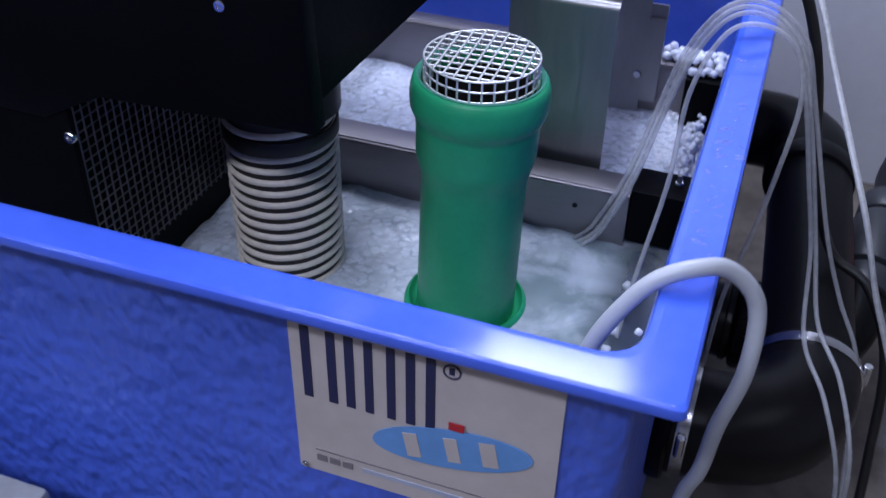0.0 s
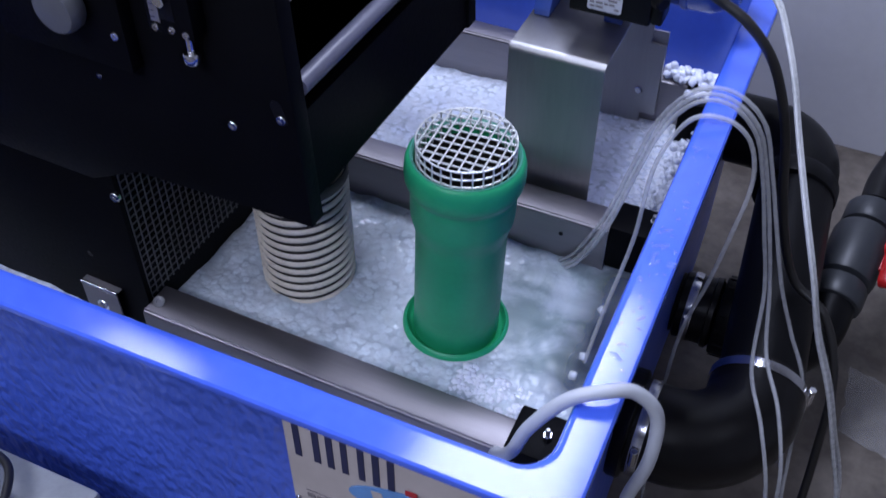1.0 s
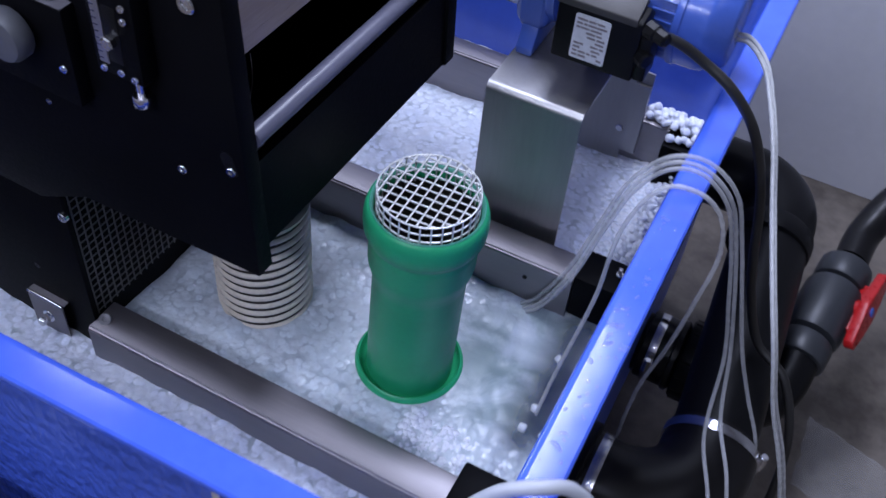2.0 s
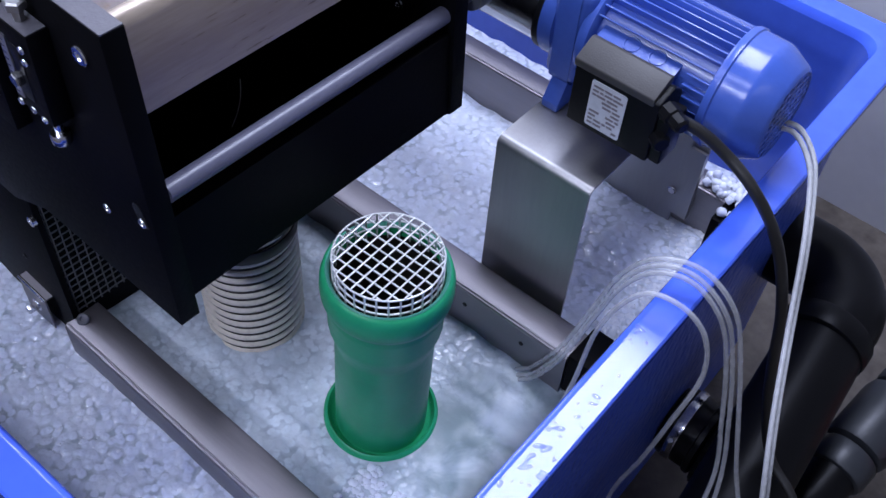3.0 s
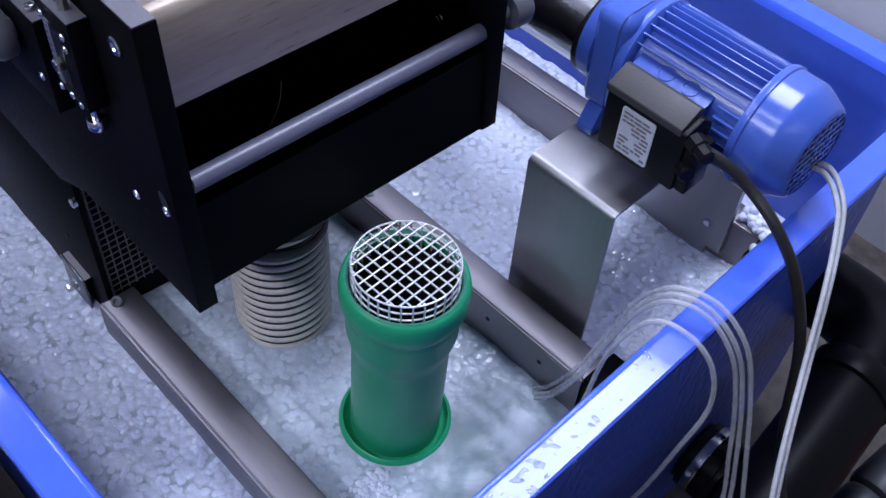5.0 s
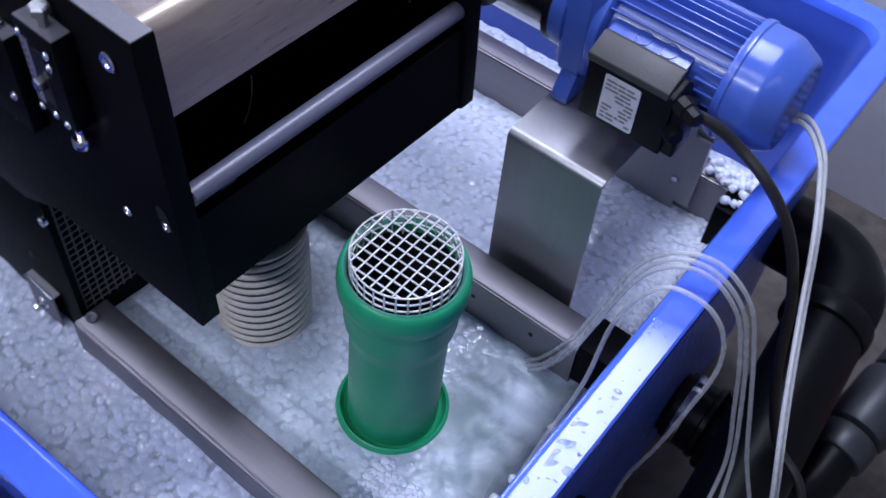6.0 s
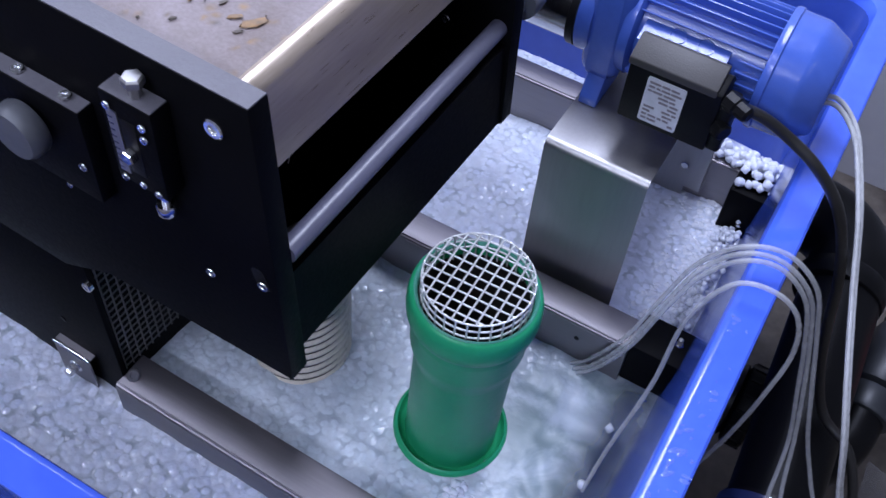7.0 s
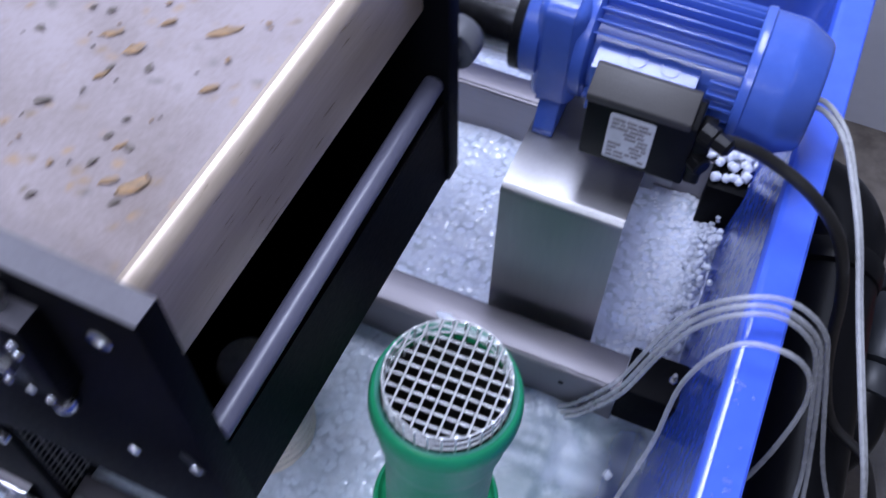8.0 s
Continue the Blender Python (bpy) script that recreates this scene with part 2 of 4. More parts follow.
FILM = material("clear_plastic_film", (0.75, 0.76, 0.77), 0.14, fine=60, bump=0.5, bump_scale=40, alpha=0.2, distance=0.004)

# ---- mesh helpers ----
ORIGIN = {}


def mesh_of(name, bm, mat, smooth=True):
    me = bpy.data.meshes.new(name)
    bmesh.ops.recalc_face_normals(bm, faces=bm.faces)
    bm.to_mesh(me)
    bm.free()
    if smooth:
        me.shade_smooth()
        me.set_sharp_from_angle(angle=radians(38))
    me.materials.append(mat)
    return me


def thing(name, loc, label="", category="", group="", kind=""):
    ob = new(name)
    ob.location = loc
    ob.empty_display_size = 0.02
    ORIGIN[ob] = Vector(loc)
    return tagged(ob, label, category, group, kind)


def part(name, bm, mat, parent, label="", smooth=True):
    """Links a bmesh, drawn in world metres, as one mesh under a thing or a part."""
    bmesh.ops.translate(bm, verts=bm.verts, vec=-ORIGIN[parent])
    ob = new(name, mesh_of(name, bm, mat, smooth))
    ob.parent = parent
    ORIGIN[ob] = ORIGIN[parent]
    return tagged(ob, label)


def solid(name, bm, mat, label="", category="", group="", kind="", smooth=True):
    """A thing or a piece of the setting that is one mesh; its origin lies at the middle of its underside."""
    xs, ys, zs = zip(*(v.co for v in bm.verts))
    base = Vector(((min(xs) + max(xs)) / 2, (min(ys) + max(ys)) / 2, min(zs)))
    bmesh.ops.translate(bm, verts=bm.verts, vec=-base)
    ob = new(name, mesh_of(name, bm, mat, smooth))
    ob.location = base
    ORIGIN[ob] = base
    return tagged(ob, label, category, group, kind)


def box(x0, x1, y0, y1, z0, z1, bevel=0.0, bm=None, seg=2):
    bm = bm or bmesh.new()
    made = bmesh.ops.create_cube(bm, size=1, matrix=Matrix.Translation(((x0 + x1) / 2, (y0 + y1) / 2, (z0 + z1) / 2)) @ Matrix.Diagonal((x1 - x0, y1 - y0, z1 - z0, 1)))
    if bevel:
        edges = list({e for v in made["verts"] for e in v.link_edges})
        bmesh.ops.bevel(bm, geom=edges, offset=bevel, segments=seg, profile=0.5, affect="EDGES")
    return bm


def ring_verts(bm, c, u, v, r, n):
    return [bm.verts.new(c + u * (r * math.cos(2 * math.pi * k / n)) + v * (r * math.sin(2 * math.pi * k / n))) for k in range(n)]


def bridge(bm, a, b):
    n = len(a)
    for k in range(n):
        bm.faces.new((a[k], a[(k + 1) % n], b[(k + 1) % n], b[k]))


def lathe(profile, origin, axis=(0, 0, 1), n=40, bm=None, close=False):
    """Turns (radius, distance along the axis) pairs round an axis; ends at radius 0 or open ends are capped unless close joins last to first."""
    bm = bm or bmesh.new()
    a = Vector(axis).normalized()
    u = a.orthogonal().normalized()
    v = a.cross(u)
    o = Vector(origin)
    rings = [ring_verts(bm, o + a * d, u, v, max(r, 1e-5), n) for r, d in profile]
    for p, q in zip(rings, rings[1:]):
        bridge(bm, p, q)
    if close:
        bridge(bm, rings[-1], rings[0])
    else:
        bm.faces.new(rings[0][::-1])
        bm.faces.new(rings[-1])
    return bm


def rod(p, q, r, n=16, bm=None, bevel=0.0):
    p, q = Vector(p), Vector(q)
    d = (q - p).length
    b = bevel
    prof = [(r, 0), (r, d)] if not b else [(r - b, 0), (r, b), (r, d - b), (r - b, d)]
    return lathe(prof, p, q - p, n, bm)


def spline(points, per=10):
    """A smooth run of points through those given."""
    pts = [Vector(p) for p in points]
    pts = [pts[0] * 2 - pts[1]] + pts + [pts[-1] * 2 - pts[-2]]
    out = []
    for a, b, c, d in zip(pts, pts[1:], pts[2:], pts[3:]):
        for k in range(per):
            t = k / per
            out.append(0.5 * (2 * b + (c - a) * t + (2 * a - 5 * b + 4 * c - d) * t * t + (3 * b - a - 3 * c + d) * t ** 3))
    return out + [pts[-2]]


def sweep(path, r, n=12, bm=None, wave=None):
    """A round tube along a run of points."""
    bm = bm or bmesh.new()
    path = [Vector(p) for p in path]
    u, rings = None, []
    for k, p in enumerate(path):
        t = (path[min(k + 1, len(path) - 1)] - path[max(k - 1, 0)]).normalized()
        u = t.orthogonal().normalized() if u is None else (u - t * u.dot(t)).normalized()
        rings.append(ring_verts(bm, p, u, t.cross(u), r if wave is None else wave(k), n))
    for p, q in zip(rings, rings[1:]):
        bridge(bm, p, q)
    bm.faces.new(rings[0][::-1])
    bm.faces.new(rings[-1])
    return bm


def arc(c, a, b, r, start, end, n=12):
    """Points on an arc about c, in the plane of the unit ways a and b."""
    c, a, b = Vector(c), Vector(a), Vector(b)
    return [c + a * (r * math.cos(radians(start + (end - start) * k / n))) + b * (r * math.sin(radians(start + (end - start) * k / n))) for k in range(n + 1)]


def extrude(outline, axis, lo, hi, bevel=0.0):
    """A prism: an outline of (a, b) pairs in the plane across the axis, from lo to hi along it."""
    bm = bmesh.new()
    put = {"x": lambda a, b, d: (d, a, b), "y": lambda a, b, d: (a, d, b), "z": lambda a, b, d: (a, b, d)}[axis]
    one = [bm.verts.new(put(a, b, lo)) for a, b in outline]
    two = [bm.verts.new(put(a, b, hi)) for a, b in outline]
    bridge(bm, one, two)
    bm.faces.new(one[::-1])
    bm.faces.new(two)
    if bevel:
        bmesh.ops.bevel(bm, geom=list(bm.edges), offset=bevel, segments=2, profile=0.5, affect="EDGES")
    return bm


def bolt(parent, c, axis, r=0.005, h=0.004, name="bolt", socket=True, mat=None):
    """A cap screw with a hollow in its head."""
    prof = [(r * 0.8, 0), (r, 0.0008), (r, h - 0.001), (r * 0.86, h)]
    if socket:
        prof += [(r * 0.5, h), (r * 0.42, h * 0.45), (1e-5, h * 0.4)]
    return part(name, lathe(prof, c, axis, 14), mat or CHROME, parent)


def hexbolt(parent, c, axis, r=0.008, h=0.006, washer=True, name="bolt"):
    bm = lathe([(r * 0.92, 0), (r, 0.001), (r, h - 0.001), (r * 0.85, h)], c, axis, 6)
    if washer:
        a = Vector(axis).normalized()
        lathe([(r * 1.45, -0.0015), (r * 1.5, -0.0005), (r * 1.45, 0.0002)], Vector(c) + a * 0.0005, axis, 18, bm)
    return part(name, bm, CHROME, parent)

# ---- setting ----
X0, X1, Y0, Y1 = -3.2, 2.2, -2.6, 2.02
solid("floor", box(X0, X1, Y0, Y1, FLOOR - 0.1, FLOOR), CONCRETE, "worn brown-grey concrete floor with damp stains", "floor", kind="structure")
solid("ceiling", box(X0, X1, Y0, Y1, CEIL, CEIL + 0.1), CEILING, "plain white ceiling", "ceiling", kind="structure")
for wn, b in (("wall_north", (X0, X1, Y1, Y1 + 0.15)), ("wall_south", (X0, X1, Y0 - 0.15, Y0)), ("wall_east", (X1, X1 + 0.15, Y0, Y1)), ("wall_west", (X0 - 0.15, X0, Y0, Y1))):
    solid(wn, box(*b, FLOOR - 0.1, CEIL + 0.1), WALL, "plain light grey painted wall", "wall", kind="structure")
for fx, fy, fz, along, length, width, watts in FITTINGS:
    lx, ly = (length / 2 + 0.03, width / 2 + 0.03) if along == "x" else (width / 2 + 0.03, length / 2 + 0.03)
    top = min(fz + 0.1, CEIL)
    f = thing("ceiling_light", (fx, fy, fz), "white fluorescent light fitting hung from the ceiling" if top < CEIL else "unseen fill light fitting added on the ceiling", "ceiling light", "ceiling lights")
    part("housing", box(fx - lx, fx + lx, fy - ly, fy + ly, fz, top, 0.01), CEILING, f)
    if top < CEIL:
        for s in (-0.6, 0.6):
            part("hanger", rod((fx, fy + s * ly, top), (fx, fy + s * ly, CEIL), 0.004, 8), CHROME, f)

# ---- the tank ----
RX, RY, RZ = 0.026, 0.479, 0.745          # outer front right corner of the rim, and its top
RW = 0.037                                # width of the rim
LX, BY = -1.12, 1.572                     # far left and back edges
WATERZ = 0.455


def corner_rect(x0, x1, y0, y1, r, n=6):
    pts = []
    for cx, cy, s in ((x1 - r, y0 + r, -90), (x1 - r, y1 - r, 0), (x0 + r, y1 - r, 90), (x0 + r, y0 + r, 180)):
        pts += [(cx + r * math.cos(radians(s + 90 * k / n)), cy + r * math.sin(radians(s + 90 * k / n))) for k in range(n + 1)]
    return pts


def tank_shell(levels):
    """Rings of (inset from the rim's outer edge, height, corner radius), joined from first to last."""
    bm = bmesh.new()
    last = None
    for inset, z, r in levels:
        ring = [bm.verts.new((x, y, z)) for x, y in corner_rect(LX + inset, RX - inset, RY + inset, BY - inset, r)]
        if last:
            bridge(bm, last, ring)
        last = ring
    return bm


tank = thing("filter_tank", ((LX + RX) / 2, (RY + BY) / 2, FLOOR), "large blue fibreglass filter tank filled with water and white media", "tank")
rim = tank_shell([(0.010, RZ - 0.012, 0.004), (0.0015, RZ - 0.011, 0.005), (0.0, RZ - 0.008, 0.005), (0.0008, RZ - 0.002, 0.005), (0.003, RZ, 0.005), (0.0045, RZ, 0.006), (RW - 0.0075, RZ, 0.029), (RW - 0.006, RZ, 0.03),
                  (RW - 0.0015, RZ - 0.0015, 0.03), (RW + 0.001, RZ - 0.007, 0.032), (RW + 0.002, RZ - 0.014, 0.034)])
part("rim", rim, GEL, tank, "smooth glossy blue rim")
part("outer_wall", tank_shell([(0.008, RZ - 0.0119, 0.012), (0.029, RZ - 0.0125, 0.016), (0.0325, RZ - 0.018, 0.018), (0.033, 0.6, 0.018), (0.034, FLOOR + 0.12, 0.018), (0.038, FLOOR + 0.01, 0.02), (0.04, FLOOR, 0.02)]), GEL_ROUGH, tank, "blue wall with a rough trowelled topcoat")
part("inner_wall", tank_shell([(RW + 0.002, RZ - 0.014, 0.034), (RW + 0.012, 0.6, 0.04), (RW + 0.030, WATERZ - 0.03, 0.06), (RW + 0.04, 0.25, 0.07)]), GEL_SHADE, tank)
part("bottom", box(LX + 0.04, RX - 0.04, RY + 0.04, BY - 0.04, 0.22, 0.25), GEL_SHADE, tank)


def inner_x(z):
    return RX - RW - 0.002 - (RZ - 0.014 - z) * 0.095


# water, gently heaped
PX, PY, HX, HY = -0.228, 0.866, -0.449, 0.866     # axes of the standpipe and of the hose
CX = PX - 0.0076                                  # the leaning standpipe where it meets the water


def surface(x, y):
    r = math.hypot(x - CX, y - PY)
    calm = min(1.0, max(0.15, (r - 0.07) / 0.05))
    z = WATERZ + calm * (0.006 * noise.noise((x * 14, y * 14, 0)) + 0.004 * noise.noise((x * 38, y * 38, 3)))
    return WATERZ - 0.03 if r < 0.060 else z


def water_sheet():
    bm = bmesh.new()
    x0, x1, y0, y1, nx, ny = LX + 0.06, inner_x(WATERZ) + 0.004, RY + 0.062, BY - 0.062, 200, 200
    rows = []
    for j in range(ny + 1):
        rows.append([])
        for i in range(nx + 1):
            x, y = x0 + (x1 - x0) * i / nx, y0 + (y1 - y0) * j / ny
            rows[-1].append(bm.verts.new((x, y, surface(x, y))))
    for a, b in zip(rows, rows[1:]):
        for i in range(nx):
            bm.faces.new((a[i], a[i + 1], b[i + 1], b[i]))
    return bm


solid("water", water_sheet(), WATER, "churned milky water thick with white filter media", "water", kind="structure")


def media(name, spots, size, label):
    """Many short rounded plastic pieces in one mesh, lying at random."""
    rng = np.random.default_rng(7)
    n = 8
    ang = np.arange(n) * 2 * np.pi / n
    ring = np.stack([np.cos(ang), np.sin(ang)], 1)
    unit = np.concatenate([np.c_[ring * r, np.full(n, h)] for r, h in ((0.02, -0.86), (0.78, -0.82), (1, -0.55), (1, 0.55), (0.78, 0.82), (0.02, 0.86))])
    quads = np.array([[a * n + k, a * n + (k + 1) % n, (a + 1) * n + (k + 1) % n, (a + 1) * n + k] for a in range(5) for k in range(n)])
    count = len(spots)
    q = rng.normal(size=(count, 4))
    q /= np.linalg.norm(q, axis=1)[:, None]
    w, x, y, z = q.T
    rot = np.stack([1 - 2 * (y * y + z * z), 2 * (x * y - z * w), 2 * (x * z + y * w), 2 * (x * y + z * w), 1 - 2 * (x * x + z * z), 2 * (y * z - x * w),
                    2 * (x * z - y * w), 2 * (y * z + x * w), 1 - 2 * (x * x + y * y)], 1).reshape(-1, 3, 3)
    scale = size * rng.uniform(0.8, 1.12, count)
    verts = np.einsum("nij,vj->nvi", rot, unit) * scale[:, None, None] + np.array(spots)[:, None, :]
    faces = (quads[None] + (np.arange(count) * len(unit))[:, None, None]).reshape(-1, 4)
    me = bpy.data.meshes.new(name)
    me.from_pydata(verts.reshape(-1, 3).tolist(), [], faces.tolist())
    me.materials.append(MEDIA)
    me.shade_smooth()
    ob = new(name, me)
    return tagged(ob, label, "filter media", kind="stuff")


rng = random.Random(11)


def floating():
    """Packed on the near side of the first rail, churned and half sunk between the rails, packed again beyond."""
    spots = []
    for count, x0, y0, y1, lift, low, high in ((6500, -0.82, RY + 0.062, 0.673, -0.0088, -0.002, 0.0022), (7500, -0.64, 0.729, 1.03, -0.0092, -0.002, 0.0022), (9500, -0.76, 1.079, BY - 0.07, -0.0095, -0.002, 0.0022)):
        made = 0
        while made < count:
            x, y = rng.uniform(x0, inner_x(WATERZ) - 0.004), rng.uniform(y0, y1)
            if math.hypot(x - CX, y - PY) < 0.074 or math.hypot(x - HX, y - HY) < 0.067:
                continue
            if y < 1.03 and x > -0.100 and rng.random() < 0.96:
                continue
            if 0.82 < y < 1.03 and x > -0.17 and rng.random() < 0.85:
                continue
            churn = noise.noise((x * 9, y * 9, 5)) * 0.6 + noise.noise((x * 25, y * 25, 9)) * 0.3
            z = surface(x, y) + lift + 0.003 * churn + rng.uniform(low, high)
            if 0.80 < y < 1.03 and x > -0.18:
                z -= 0.0032
            if y0 > 1 and x > -0.16:
                z += 0.008 * (x + 0.16) / 0.12
            if 0.7 < y < 0.84 and x > -0.20:
                z += 0.003
            spots.append((x, y, z))
            made += 1
    return spots


media("floating_media", floating(), 0.0055, "thousands of small white plastic filter rings afloat")


def sign_board():
    """The ivory board on the tank's front with its emblem as plain shapes."""
    y = RY + 0.0328
    s = thing("sign_board", (-0.153, y, 0.55), "ivory sign board with navy bars and light blue oval on tank", "sign")
    part("board", extrude(corner_rect(-0.254, -0.051, 0.555, 0.722, 0.003), "y", y - 0.003, y), STICKER, s)
    f = y - 0.0034

    def flat(name, pts, mat, lift=0.0, label="", lean=0.0):
        """A printed shape; lean turns it about the middle of the oval."""
        c, n = math.cos(lean), math.sin(lean)
        pts = [(-0.1295 + (a + 0.1295) * c - (b - 0.6225) * n, 0.6225 + (a + 0.1295) * n + (b - 0.6225) * c) for a, b in pts]
        part(name, extrude(pts, "y", f - 0.0004 - lift, f + 0.0006 - lift), mat, s, label, smooth=False)

    for a, b in ((-0.2445, -0.2375), (-0.2245, -0.2175), (-0.2105, -0.2035), (-0.1955, -0.1890), (-0.1785, -0.1720), (-0.1640, -0.1570), (-0.1490, -0.1420)):
        flat("bar", [(a, 0.6365), (b, 0.6365), (b, 0.7050), (a, 0.7050)], INK)
    tip = radians(11)
    oval = [(-0.1295 + 0.0620 * math.cos(k * math.pi / 24), 0.6225 + 0.0195 * math.sin(k * math.pi / 24)) for k in range(48)]
    flat("oval", oval, SKY, 0.0006, "light blue oval", tip)
    for a, b, z0, z1 in ((-0.165, -0.154, 0.6105, 0.634), (-0.133, -0.123, 0.6105, 0.634), (-0.106, -0.094, 0.6105, 0.634)):
        flat("pale_bar", [(a, z0), (b, z0), (b, z1), (a, z1)], STICKER, 0.0012, "", tip)
    flat("red_block", [(-0.1310, 0.6440), (-0.1195, 0.6440), (-0.1195, 0.6510), (-0.1310, 0.6510)], RED_INK, 0.0016, "small red block")
    mark = lathe([(0.0066, 0), (0.0066, 0.0008), (0.0056, 0.0008), (0.0056, 0)], (-0.1300, f, 0.6985), (0, -1, 0), 28, close=True)
    part("ring_mark", mark, INK, s)
    flat("mark_bar", [(-0.1322, 0.6955), (-0.1282, 0.6955), (-0.1282, 0.7015), (-0.1322, 0.7015)], INK)
    flat("rule", [(-0.2390, 0.5795), (-0.0650, 0.5795), (-0.0650, 0.5805), (-0.2390, 0.5805)], INK_GREY)
    for k in range(3):
        flat("small_bar", [(-0.2385 + k * 0.0108, 0.5680), (-0.2300 + k * 0.0108, 0.5680), (-0.2300 + k * 0.0108, 0.5745), (-0.2385 + k * 0.0108, 0.5745)], INK_GREY)
    flat("pale_line", [(-0.2000, 0.5690), (-0.1000, 0.5690), (-0.1000, 0.5730), (-0.2000, 0.5730)], PALE_SKY)
    for cx, cz in ((-0.2490, 0.5600), (-0.0560, 0.5600)):
        bolt(s, (cx, f, cz), (0, -1, 0), 0.003, 0.002, "screw")
    return s


sign_board()

# ---- rails across the tank, each on a black block ----


def rail(y0, y1, ztop, zbot, x0, x1, holes, label):
    """An upside-down steel channel with a rolled front edge and drilled holes."""
    r = thing("support_rail", ((x0 + x1) / 2, (y0 + y1) / 2, zbot), label, "rail", "rails across the tank")
    t, b = 0.003, 0.004
    part("top_flange", extrude([(y0 + 0.0003, ztop - b), (y0 + b * 0.3, ztop - b * 0.3), (y0 + b, ztop), (y1 - b, ztop), (y1 - b * 0.3, ztop - b * 0.3), (y1 - 0.0003, ztop - b), (y1 - t, ztop - b), (y1 - b, ztop - t), (y0 + b, ztop - t), (y0 + t, ztop - b)], "x", x0, x1), STEEL, r)
    part("lip", rod((x0, y0 + 0.0042, ztop + 0.0002), (x1, y0 + 0.0042, ztop + 0.0002), 0.0013, 10), STEEL, r)
    part("front_web", box(x0, x1, y0, y0 + t, zbot, ztop - b), STEEL, r)
    part("back_web", box(x0, x1, y1 - t, y1, zbot, ztop - b), STEEL, r)
    for hx, hz in holes:
        part("hole_rim", lathe([(0.0032, -0.0004), (0.0032, 0.0004), (1e-5, 0.0005)], (hx, y0 - 0.0003, hz), (0, -1, 0), 12), BLACK_PLASTIC, r, "drilled hole")
    return r


skewed = rail(0.677, 0.726, 0.505, WATERZ - 0.02, -0.573, -0.098, [], "brushed stainless steel channel lying low over the water")
skewed.rotation_euler.z = radians(-1.0)
skewed.location.y -= 0.001
rail(1.029, 1.077, 0.5255, WATERZ - 0.02, -1.02, -0.0925, [(-0.155, 0.4975), (-0.243, 0.4975)], "brushed stainless steel channel with drilled holes over the water")
rail(1.372, 1.412, 0.532, WATERZ - 0.02, -1.02, -0.078, [], "brushed stainless steel channel carrying the gear motor")


def block(x0, x1, y0, y1, z0, z1, bx, by, label):
    b = thing("rail_block", ((x0 + x1) / 2, (y0 + y1) / 2, z0), label, "block", "blocks at the rail ends")
    part("body", box(x0, x1, y0, y1, z0, z1, 0.003), BLACK_HDPE, b)
    hexbolt(b, (bx, by, z1), (0, 0, 1), 0.0058, 0.005, washer=False)
    part("stud", rod((bx, by, z1), (bx, by, z1 + 0.015), 0.0030, 10, bevel=0.001), STEEL_Z, b)
    return b


block(-0.098, -0.028, 0.675, 0.738, WATERZ - 0.03, 0.512, -0.058, 0.706, "black plastic block with a bolt at the rail's end")
block(-0.092, -0.016, 1.030, 1.086, 0.462, 0.533, -0.042, 1.060, "black plastic block with a bolt, against the tank wall")
block(-0.078, -0.008, 1.335, 1.412, WATERZ - 0.03, 0.532, -0.030, 1.392, "black plastic block strewn with white media")

# ---- green standpipe with wire strainer ----
pipe = thing("standpipe", (PX, PY, 0.25), "green plastic drain pipe standing upright in the water", "pipe")
prof = [(0.0540, 0), (0.0540, 0.368), (0.0545, 0.374), (0.0572, 0.386), (0.0596, 0.395), (0.0606, 0.402), (0.0611, 0.430), (0.0618, 0.4335), (0.0611, 0.4370), (0.0622, 0.4425), (0.0652, 0.4465), (0.0674, 0.452), (0.0682, 0.461), (0.0676, 0.472), (0.0654, 0.480), (0.0625, 0.483), (0.0605, 0.4835),
        (0.0590, 0.481), (0.0578, 0.470), (0.0575, 0.415), (0.0505, 0.395), (0.0505, 0)]
part("pipe_body", lathe(prof, (PX, PY, 0.25), n=72, close=True), GREEN, pipe)
part("seal_lip", lathe([(0.0575, 0.4795), (0.0592, 0.4835), (0.0612, 0.4852), (0.0622, 0.4842), (0.0612, 0.481)], (PX, PY, 0.25), n=72, close=True), GREEN_LIP, pipe, "pale green sealing lip")
# near-black lining and bottom paint the shade down inside the green pipe
part("inner_wall", lathe([(0.0503, 0.02), (0.0503, 0.391), (0.0568, 0.412), (0.0568, 0.466), (0.0556, 0.466), (0.0556, 0.414), (0.0493, 0.393), (0.0493, 0.02)], (PX, PY, 0.25), n=64, close=True), DARK_CUFF, pipe, "dark lining for the shade inside the pipe")
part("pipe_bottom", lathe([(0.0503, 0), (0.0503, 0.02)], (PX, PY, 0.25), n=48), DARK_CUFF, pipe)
part("collar", lathe([(0.0536, 0.10), (0.0680, 0.10), (0.0688, 0.198), (0.0682, 0.2060), (0.0660, 0.2105), (0.0632, 0.2120), (0.0615, 0.2085), (0.0600, 0.2040), (0.0575, 0.2020), (0.0536, 0.2010)], (PX, PY, 0.25), n=72, close=True), GREEN, pipe, "green collar at the waterline")


# the pipe stands a little out of plumb
pipe.rotation_euler.y = 0.026
pipe.location.x -= 0.026 * 0.49


